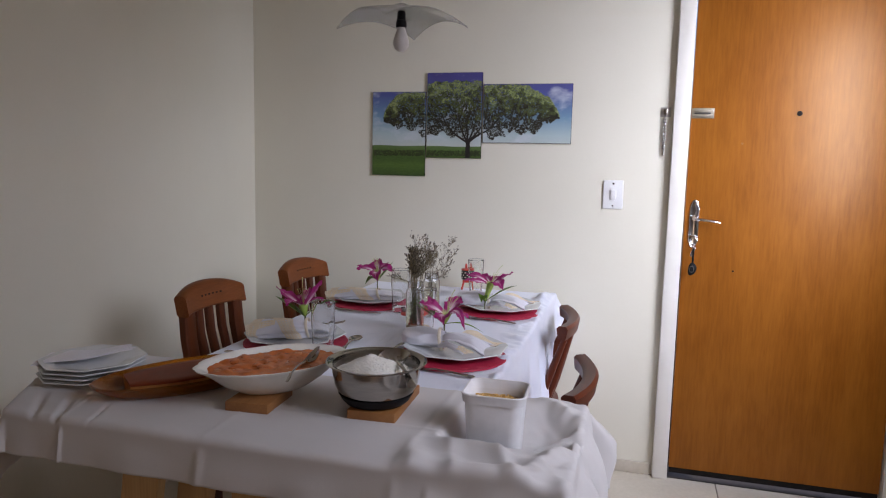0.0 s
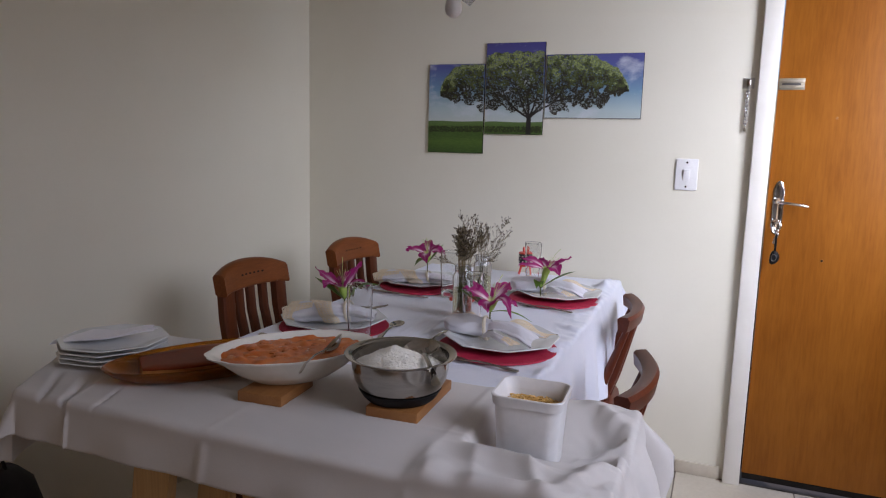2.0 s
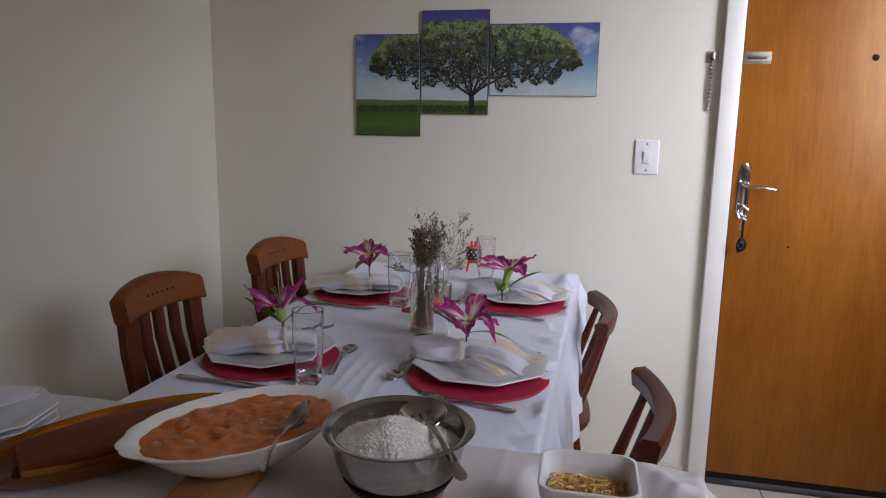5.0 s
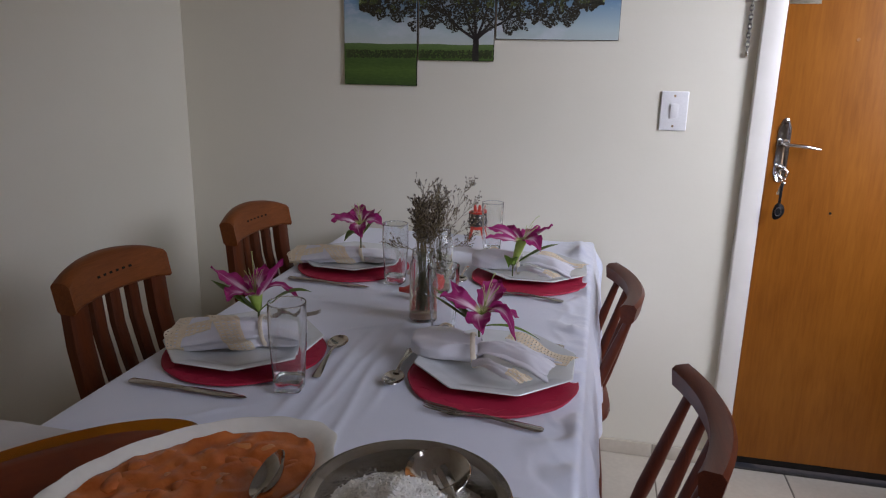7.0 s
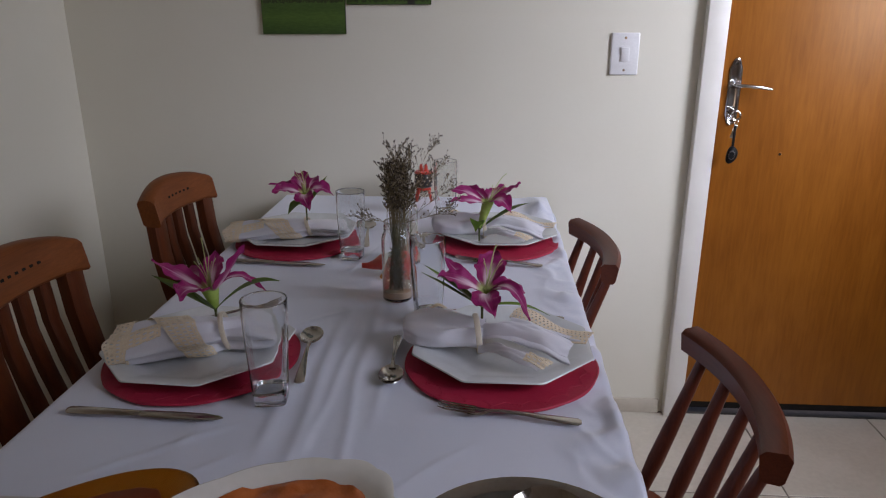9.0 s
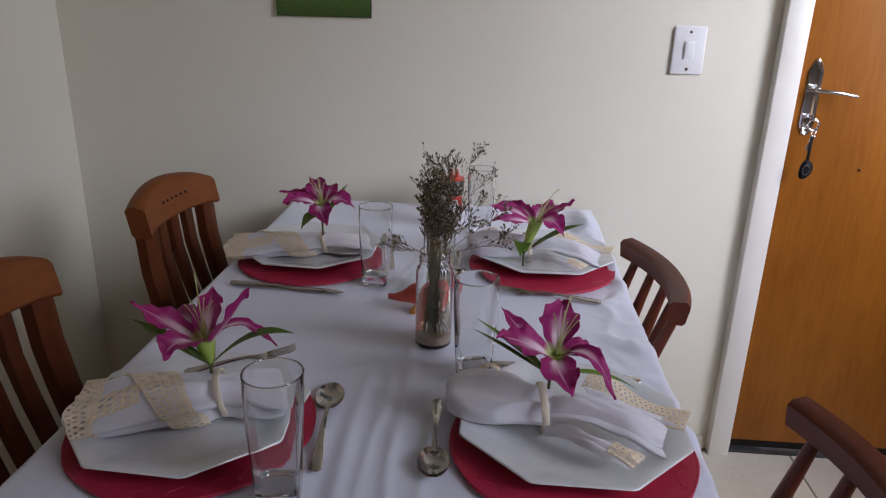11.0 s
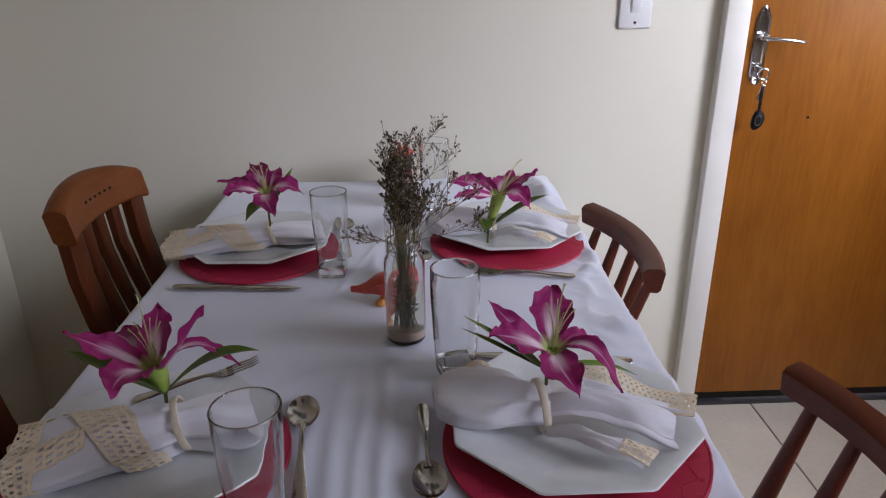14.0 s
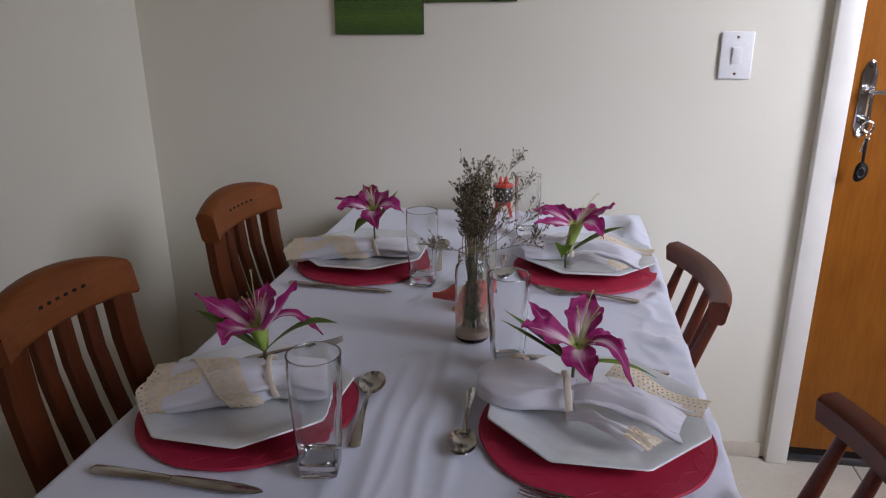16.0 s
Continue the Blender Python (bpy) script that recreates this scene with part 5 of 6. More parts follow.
def lily(m, heart, petals, leaves, pistil, seed, face=0.0):
    """Silk lily; local origin at the foot of its stem. heart: where the petals meet; petals: (tip, bow, half width); leaves: (tip, rise, half width); face: how far the petals turn their upper side to the front."""
    rng = random.Random(seed)
    k = thing("silk_lily", "magenta and white silk lily with green leaves on a napkin ring", "artificial flower", m, "lilies on the napkin rings")
    part("stem", tube([(0, 0, -0.030), (0, -0.001, -0.006), (0, 0, 0.004), (0.001, 0.0, 0.010)], [0.0020, 0.0022, 0.0026, 0.004], 8), M_STEMG, k)
    c0 = Vector(heart)
    foot = Vector((0, 0, 0.004))
    rings = []
    for f, r in ((0.05, 0.003), (0.22, 0.0075), (0.55, 0.0105), (0.95, 0.0140), (1.10, 0.0150), (0.98, 0.0095), (0.7, 0.004)):
        q = foot.lerp(c0, f)
        rings.append([q + Vector((r * math.cos(a), r * math.sin(a), 0.002 * math.sin(a * 3) if f > 0.9 else 0)) for a in [i * math.pi / 8 for i in range(16)]])
    part("throat", loft(rings), M_THROAT, k, "lime green throat")
    for tip, bow, hw in petals:
        p2 = Vector(tip)
        out = Vector((tip[0], tip[1], 0)).normalized()
        p1 = c0.lerp(p2, 0.5) + Vector((0, 0, bow))
        p0 = c0 + out * 0.006
        ph, tw = rng.uniform(0, 6), rng.uniform(-0.5, 0.5)
        crook = rng.uniform(-0.010, 0.010)

        def petal(u, v):
            q = p0 * (1 - u) ** 2 + p1 * 2 * u * (1 - u) + p2 * u * u
            d = ((p1 - p0) * (1 - u) + (p2 - p1) * u).normalized()
            s = d.cross(Vector((0, 0, 1)))
            s = s.normalized() if s.length > 0.05 else Vector((-out.y, out.x, 0))
            s = Matrix.Rotation(0.6 * tw * u + face * d.x, 3, d) @ s
            n = s.cross(d)
            c = (v - 0.5) * 2
            w = hw * 1.22 * (0.20 + 0.84 * math.sin(math.pi * min(1, 0.02 + u * 0.97) ** 1.12) ** 0.85) * (1 - u ** 8) + 0.0004
            cup = 0.30 * w * c * c * (1 - 0.7 * u)
            w *= 1 + 0.07 * math.sin(u * 21 + ph * 2 + (2.1 if c > 0 else 0)) * abs(c)
            wave = 0.24 * hw * math.sin(u * 11 + ph + (1.3 if c > 0 else 0)) * c * abs(c) * smoothstep(0.2, 0.6, u)
            wave += 0.16 * hw * math.sin(u * 29 + ph * 3 + (0.7 if c > 0 else 0)) * abs(c) ** 3 * smoothstep(0.3, 0.6, u)
            return q + s * (c * w + crook * math.sin(u * 3.14)) + n * (cup + wave - 0.004 * (1 - abs(c)) * (1 - u))
        part("petal", sheet(petal, 30, 12, 0.0006, uv=lambda u, v: (u, v)), M_PETAL, k)
    ax = (Vector(pistil) - c0).normalized()
    for i in range(6):
        a = math.radians(60 * i + 30)
        sp = Vector((math.cos(a), math.sin(a), 0))
        pts = [c0 + ax * (0.006 + 0.046 * f) + sp * (0.002 + 0.016 * f * f) for f in (0, 0.3, 0.6, 0.85, 1.0)]
        part("stamen", tube(pts, [0.0007, 0.0006, 0.0005, 0.0005, 0.0010], 5), M_STAMEN, k)
    e = Vector(pistil)
    mid = c0.lerp(e, 0.6) + Vector((0, 0, 0.022))
    pts = [c0 * (1 - f) ** 2 + mid * 2 * f * (1 - f) + e * f * f for f in (0, 0.25, 0.5, 0.75, 0.95, 1.0)]
    part("pistil", tube(pts, [0.0011, 0.001, 0.0009, 0.0009, 0.0012, 0.0022], 6), M_STAMEN, k)
    for tip, rise, hw in leaves:
        q0, q2 = Vector((0, 0, 0.004)), Vector(tip)
        q1 = q0.lerp(q2, 0.5) + Vector((0, 0, rise))
        side = Vector((-tip[1], tip[0], 0)).normalized()

        def leaf(u, v):
            c = (v - 0.5) * 2
            w = hw * (0.16 + 0.84 * math.sin(math.pi * min(1, 0.05 + u * 0.95) ** 1.2) ** 0.9) * (1 - u ** 8)
            return q0 * (1 - u) ** 2 + q1 * 2 * u * (1 - u) + q2 * u * u + side * c * w + Vector((0, 0, 0.35 * w * abs(c)))
        part("leaf", sheet(leaf, 14, 4, 0.0005), M_LEAF, k, "long green leaf")
    return k


# ---- serving dishes ----
def trivet(m):
    ob = link("trivet", box(-0.047, -0.090, 0, 0.047, 0.090, 0.020, 0.002), M_TRIVET)
    ob.matrix_basis = m
    return tagged(ob, "small pine board used as a trivet under a dish", "trivet", "pine trivets")


def rice_bowl(m):
    b = thing("rice_bowl", "stainless steel bowl of white rice with a black base", "bowl", m)
    prof = [(0.056, 0.008), (0.072, 0.020), (0.0820, 0.038), (0.0865, 0.060), (0.0880, 0.078), (0.0925, 0.0815), (0.0995, 0.0828), (0.1005, 0.0840), (0.0995, 0.0850), (0.0925, 0.0840), (0.0868, 0.081),
            (0.0850, 0.060), (0.0805, 0.039), (0.0705, 0.0215), (0.055, 0.0100), (0.01, 0.0095)]
    part("shell", lathe(prof, 64), M_STEEL, b, "shiny stainless steel shell")
    part("rubber_base", lathe([(0.050, 0.0), (0.060, 0.001), (0.067, 0.008), (0.0745, 0.0205), (0.0725, 0.0212), (0.060, 0.0105), (0.01, 0.0078)], 56), M_BLACK, b, "black rubber base")
    return b


def rice(m):
    rng = random.Random(11)
    r = thing("cooked_rice", "mound of cooked white rice in the steel bowl", "rice", m, kind="stuff")

    def top(x, y):
        return 0.050 + 0.043 * math.exp(-((x + 0.006) ** 2 + (y + 0.012) ** 2) / 0.0042) + 0.006 * noise.noise(Vector((x * 38, y * 38, 2)))
    bm = bmesh.new()
    rings = []
    for k in range(14):
        rr = 0.0840 * (1 - k / 13.5)
        rings.append([(rr * math.cos(2 * math.pi * i / 36), rr * math.sin(2 * math.pi * i / 36), top(rr * math.cos(2 * math.pi * i / 36), rr * math.sin(2 * math.pi * i / 36))) for i in range(36)])
    part("rice_mass", loft(rings, bm, cap0=False), M_RICE, r)
    verts, faces = [], []
    for _ in range(3600):
        a, q = rng.uniform(0, 6.283), 0.083 * math.sqrt(rng.random())
        x, y = q * math.cos(a), q * math.sin(a)
        c = Vector((x, y, top(x, y) + rng.uniform(-0.0011, 0.0006)))
        d = Vector((rng.uniform(-1, 1), rng.uniform(-1, 1), rng.uniform(-0.2, 0.5))).normalized()
        s = d.cross(Vector((0, 0, 1))).normalized()
        w = s.cross(d)
        i = len(verts)
        for t, gr in ((-1, 0.35), (-0.6, 0.95), (0.55, 1.0), (1, 0.3)):
            for k in range(5):
                verts.append(c + d * 0.0038 * t + (s * math.cos(k * 1.2566) + w * math.sin(k * 1.2566)) * 0.00120 * gr)
        for g in range(3):
            for k in range(5):
                k2 = (k + 1) % 5
                faces.append((i + g * 5 + k, i + g * 5 + k2, i + g * 5 + 5 + k2, i + g * 5 + 5 + k))
        faces += [tuple(i + k for k in (4, 3, 2, 1, 0)), tuple(i + 15 + k for k in range(5))]
    me = bpy.data.meshes.new("grains")
    me.from_pydata(verts, [], faces)
    me.materials.append(M_RICE)
    me.polygons.foreach_set("use_smooth", [True] * len(me.polygons))
    g = new("grains", me)
    g.parent = r
    tagged(g, kind="stuff")


def serving_spoon(m, name, label):
    s = thing(name, label, "serving spoon", m, "serving spoons")

    def bowl(u, v):
        x = 0.072 * u
        w = 0.027 * math.sqrt(max(0.0, math.sin(math.pi * min(1, u * 0.94 + 0.04))))
        c = (v - 0.5) * 2
        return (x - 0.072, c * w, 0.001 - 0.013 * (1 - c * c) * math.sin(math.pi * u) ** 0.7)
    part("spoon_bowl", sheet(bowl, 20, 14, 0.0014), M_CUTLERY, s)
    part("handle", bar_loft([(-0.006, 0.006, 0.0, 0.0015), (0.01, 0.0042, 0.004, 0.0018), (0.05, 0.0038, 0.012, 0.0018), (0.10, 0.0062, 0.016, 0.0016), (0.128, 0.0085, 0.014, 0.0014), (0.134, 0.004, 0.013, 0.001)]), M_CUTLERY, s)
    return s


def oval_dish(m):
    d = thing("oval_dish", "cream porcelain oval dish with a scalloped rim", "serving dish", m)

    def scallop(a, r, z):
        if z < 0.045:
            return 0
        k = (z - 0.045) / 0.012
        return r * 0.018 * k * abs(math.sin(a * 8)) + r * 0.03 * k * math.exp(-((math.cos(a)) ** 2 - 1) ** 2 / 0.006)
    prof = [(0.072, 0.0), (0.080, 0.003), (0.112, 0.020), (0.140, 0.041), (0.155, 0.0525), (0.162, 0.0565), (0.1625, 0.0585), (0.160, 0.0592), (0.147, 0.0545), (0.134, 0.044), (0.106, 0.024), (0.076, 0.0075), (0.01, 0.006)]
    part("shell", lathe(prof, 96, sy=0.66, wave=scallop), M_DISH, d)
    return d


def stroganoff(m):
    rng = random.Random(4)
    s = thing("meat_stew", "orange creamy meat stew filling the oval dish", "stew", m)

    def top(x, y):
        return 0.0505 + 0.0050 * noise.noise(Vector((x * 38, y * 38, 1))) + 0.0034 * noise.noise(Vector((x * 70, y * 70, 5)))
    rings = []
    for k in range(30):
        rr = 0.1440 * (1 - k / 29.6)
        rings.append([(rr * math.cos(2 * math.pi * i / 90), rr * 0.65 * math.sin(2 * math.pi * i / 90), top(rr * math.cos(2 * math.pi * i / 90), rr * 0.65 * math.sin(2 * math.pi * i / 90)) - (0.004 if k == 0 else 0)) for i in range(90)])
    part("sauce", loft(rings, cap0=False), M_SAUCE, s)
    for _ in range(44):
        a, q = rng.uniform(0, 6.283), math.sqrt(rng.random()) * 0.124
        x, y = q * math.cos(a), q * 0.62 * math.sin(a)
        bm = bmesh.new()
        bmesh.ops.create_icosphere(bm, subdivisions=2, radius=1)
        sx, sy, sz = rng.uniform(0.009, 0.019), rng.uniform(0.006, 0.012), rng.uniform(0.004, 0.007)
        off = rng.uniform(0, 50)
        rot = rng.uniform(0, 3.14)
        for v in bm.verts:
            n = 1 + 0.25 * noise.noise(v.co * 1.7 + Vector((off, 0, 0)))
            px, py = v.co.x * sx * n, v.co.y * sy * n
            v.co = (x + px * math.cos(rot) - py * math.sin(rot), y + px * math.sin(rot) + py * math.cos(rot), top(x, y) + v.co.z * sz * n * 0.8 - 0.0036)
        part("meat_piece", bm, M_MEAT if rng.random() < 0.22 else M_SAUCE, s)


def amber_dish(m):
    d = thing("amber_platter", "long oval amber glass platter on the white cloth", "platter", m)
    part("glass_body", lathe([(0.140, 0.0), (0.162, 0.003), (0.190, 0.016), (0.2035, 0.028), (0.2065, 0.0315), (0.2070, 0.0335), (0.2045, 0.0342), (0.2005, 0.0315), (0.187, 0.0195), (0.159, 0.0065), (0.01, 0.0055)], 72, sy=0.48), M_AMBER, d)
    p = thing("pudding", "brown caramel pudding slab on the amber platter", "dessert", m)

    def slab(prof):
        bm = lathe(prof, 72, sy=0.405, wave=lambda a, r, z: (0.0016 * math.sin(a * 9) + 0.001 * math.sin(a * 23)) if r > 0.1 else 0)
        r = bmesh.ops.bisect_plane(bm, geom=bm.verts[:] + bm.edges[:] + bm.faces[:], plane_co=(-0.134, 0, 0), plane_no=(-1, 0.12, 0), clear_outer=True)
        bmesh.ops.holes_fill(bm, edges=[e for e in r["geom_cut"] if isinstance(e, bmesh.types.BMEdge)], sides=0)
        return bm
    part("crumb", slab([(0.148, 0.008), (0.162, 0.013), (0.168, 0.020), (0.170, 0.030), (0.01, 0.030)]), M_CRUMB, p, "tan porous crumb below the glaze")
    part("glaze", slab([(0.1695, 0.0303), (0.1705, 0.0318), (0.1690, 0.0342), (0.166, 0.0352), (0.12, 0.0356), (0.01, 0.0352)]), M_CAKE, p, "smooth brown caramel top")


def slotted_spoon(m):
    """Wide steel serving spoon with slots in its bowl; the handle runs along +x."""
    s = thing("rice_spoon", "steel slotted serving spoon stuck in the rice", "serving spoon", m, "serving spoons")

    def bowl(u, v):
        c = (v - 0.5) * 2
        w = 0.034 * math.sqrt(max(0.0, math.sin(math.pi * min(1, u * 0.95 + 0.03))))
        return (-0.070 + 0.072 * u, c * w, 0.001 - 0.016 * (1 - c * c) * math.sin(math.pi * u) ** 0.7)

    def keep(u, v):
        return not (0.26 < u < 0.66 and (0.26 < v < 0.36 or 0.45 < v < 0.55 or 0.64 < v < 0.74))
    part("spoon_bowl", sheet(bowl, 24, 30, 0.0012, keep=keep), M_CUTLERY, s, "slotted bowl")
    part("handle", bar_loft([(-0.006, 0.007, 0.0, 0.0015), (0.01, 0.0046, 0.003, 0.0019), (0.05, 0.0042, 0.008, 0.0019), (0.10, 0.0064, 0.006, 0.0016), (0.122, 0.0085, 0.002, 0.0014), (0.128, 0.004, 0.001, 0.001)]), M_CUTLERY, s)
    return s


def black_bag(m):
    """Soft black bag that stands on the floor against the wall."""
    b = thing("black_bag", "soft black fabric bag standing on the tile floor", "bag", m)
    rings = []
    for z, gx, gy in ((0.0, 0.80, 0.86), (0.012, 0.96, 0.97), (0.12, 1.06, 1.03), (0.26, 1.0, 1.0), (0.37, 0.90, 0.95), (0.44, 0.70, 0.84), (0.475, 0.42, 0.62), (0.486, 0.12, 0.25)):
        ring = []
        for i in range(36):
            a = 2 * math.pi * i / 36
            ca, sa = math.cos(a), math.sin(a)
            k = (abs(ca) ** 3 + abs(sa) ** 3) ** (-1 / 3)
            w = 1 + 0.04 * noise.noise(Vector((ca * 2, sa * 2, z * 9)))
            ring.append((0.125 * gx * k * ca * w, 0.17 * gy * k * sa * w, z))
        rings.append(ring)
    body = part("body", loft(rings), M_FABRIC, b)
    for i in range(26):
        f = i / 25
        a = math.pi * f
        part("zip_tooth", box(-0.006, -0.006, -0.003, 0.006, 0.006, 0.003, 0.001, 1, m=pose(0.118 * math.sin(a) ** 0.6 * 0.96, 0.0, 0.20 + 0.28 * f, 0, -50 * f, 0)), M_BLACK, body)
    part("strap", tube([(0.02, -0.06, 0.47), (0.03, -0.04, 0.52), (0.03, 0.0, 0.535), (0.03, 0.04, 0.52), (0.02, 0.06, 0.47)], 0.007, 8, flat=0.5), M_FABRIC, b, "black carrying strap")
    return b


def plate_stack(x, y, z):
    rng = random.Random(3)
    for i in range(4):
        plate(pose(x + rng.uniform(-0.004, 0.004), y + rng.uniform(-0.004, 0.004), z + i * 0.0098, 0, 0, 12 + rng.uniform(-6, 6)) @ Matrix.Diagonal((0.74, 0.74, 0.60, 1)),
              "white octagonal porcelain plate in a stack on the serving table", "stacked plates")
    n = thing("folded_napkin", "white folded paper napkin on the stack of plates", "napkin", pose(x - 0.015, y - 0.005, z + 0.0425, 0, 0, 24))

    def leaf_a(u, v):
        w = 0.115 * (1 - 0.75 * u ** 1.5)
        return (-0.105 + 0.205 * u, (v - 0.35) * w + 0.02 * u, 0.001 + 0.014 * smoothstep(0.45, 1, u) - 0.006 * smoothstep(0.25, 0, u) + 0.002 * math.sin(v * 5))

    def leaf_b(u, v):
        w = 0.075 * (1 - 0.8 * u)
        return (-0.035 + 0.13 * u, (v - 0.55) * w + 0.024 * u, 0.005 + 0.014 * smoothstep(0.3, 1, u) + 0.004 * v)
    part("lower_fold", sheet(leaf_a, 14, 10, 0.0014), M_NAPKIN, n)
    part("upper_fold", sheet(leaf_b, 14, 10, 0.0012), M_NAPKIN, n)


def food_box(m):
    b = thing("storage_box", "open milky plastic tub of straw potatoes", "container", m)

    def ring(hx, hy, z, r=0.02):
        out = []
        for cx, cy, a0 in ((hx - r, hy - r, 0), (-hx + r, hy - r, 90), (-hx + r, -hy + r, 180), (hx - r, -hy + r, 270)):
            for k in range(6):
                a = radians(a0 + 90 * k / 5)
                out.append((cx + r * math.cos(a), cy + r * math.sin(a), z))
        return out
    body = [(0.044, 0.048, 0.0), (0.046, 0.050, 0.003), (0.0515, 0.0555, 0.108), (0.0545, 0.0585, 0.109), (0.0560, 0.0600, 0.122), (0.0570, 0.0610, 0.1245), (0.0562, 0.0602, 0.1262), (0.0535, 0.0575, 0.1262),
            (0.0520, 0.0560, 0.120), (0.0500, 0.0540, 0.108), (0.0440, 0.0480, 0.006)]
    part("tub_wall", loft([ring(*s) for s in body[:3]] + [ring(*s) for s in body[-2:]], cap0=True, cap1=True), M_BOXP, b)
    part("tub_rim", loft([ring(*s) for s in body[2:10]], cap0=False, cap1=False), M_BOXP, b, "thick turned-out rim")
    rng = random.Random(8)
    fill = thing("straw_potatoes", "golden fried straw potatoes in the tub", "snack", m, kind="stuff")
    part("filling", loft([ring(0.046, 0.050, 0.05), ring(0.0475, 0.0515, 0.090), ring(0.03, 0.032, 0.096, 0.012)]), M_POTATO, fill)
    bm = bmesh.new()
    for _ in range(420):
        x, y = rng.uniform(-0.043, 0.043), rng.uniform(-0.047, 0.047)
        z = 0.093 + 0.010 * math.exp(-(x * x + y * y) / 0.0012) + rng.uniform(-0.003, 0.005)
        a, e, ln = rng.uniform(0, 3.14), rng.uniform(-0.4, 0.4), rng.uniform(0.008, 0.018)
        dx, dy, dz = math.cos(a) * ln / 2, math.sin(a) * ln / 2, math.sin(e) * ln / 2
        if abs(x + dx) > 0.047 or abs(x - dx) > 0.047 or abs(y + dy) > 0.051 or abs(y - dy) > 0.051:
            continue
        tube([(x - dx, y - dy, z - dz), (x, y, z + rng.uniform(0, 0.002)), (x + dx, y + dy, z + dz)], 0.0013, 4, bm)
    tagged(part("potato_straws", bm, M_POTATO, fill), kind="stuff")


# ---- jars of dried flowers and ornaments ----
def glass_jar(m, h, r, label):
    j = thing("glass_jar", label, "jar", m, "jars of dried flowers")
    k = h / 0.165
    prof = [(r * 0.90, 0.0), (r, 0.004), (r, 0.128 * k), (r * 0.95, 0.137 * k), (r * 0.82, 0.143 * k), (r * 0.80, 0.147 * k), (r * 0.85, 0.149 * k), (r * 0.81, 0.152 * k), (r * 0.85, 0.155 * k), (r * 0.81, 0.158 * k), (r * 0.82, h),
            (r * 0.76, h), (r * 0.75, 0.145 * k), (r * 0.90, 0.136 * k), (r - 0.0018, 0.127 * k), (r - 0.0018, 0.007), (r * 0.3, 0.006)]
    part("jar_wall", lathe(prof, 40), M_GLASS, j)
    part("rim", tube([(r * 0.79 * math.cos(a), r * 0.79 * math.sin(a), h) for a in [i * math.pi / 20 for i in range(41)]], 0.0014, 6), M_BASEGL, j)
    part("foot", lathe([(r * 0.80, 0.0), (r * 0.96, 0.002), (r * 0.96, 0.006), (r * 0.3, 0.0058)], 36), M_BASEGL, j)
    part("sediment", lathe([(r - 0.003, 0.0075), (r - 0.003, 0.020), (r * 0.5, 0.0205), (0.001, 0.0205)], 36), M_SAND, j, "brown sediment at the bottom")
    part("water", lathe([(r - 0.0025, 0.022), (r - 0.0025, 0.094 * k), (0.001, 0.094 * k)], 36), M_WATER, j)
    return j


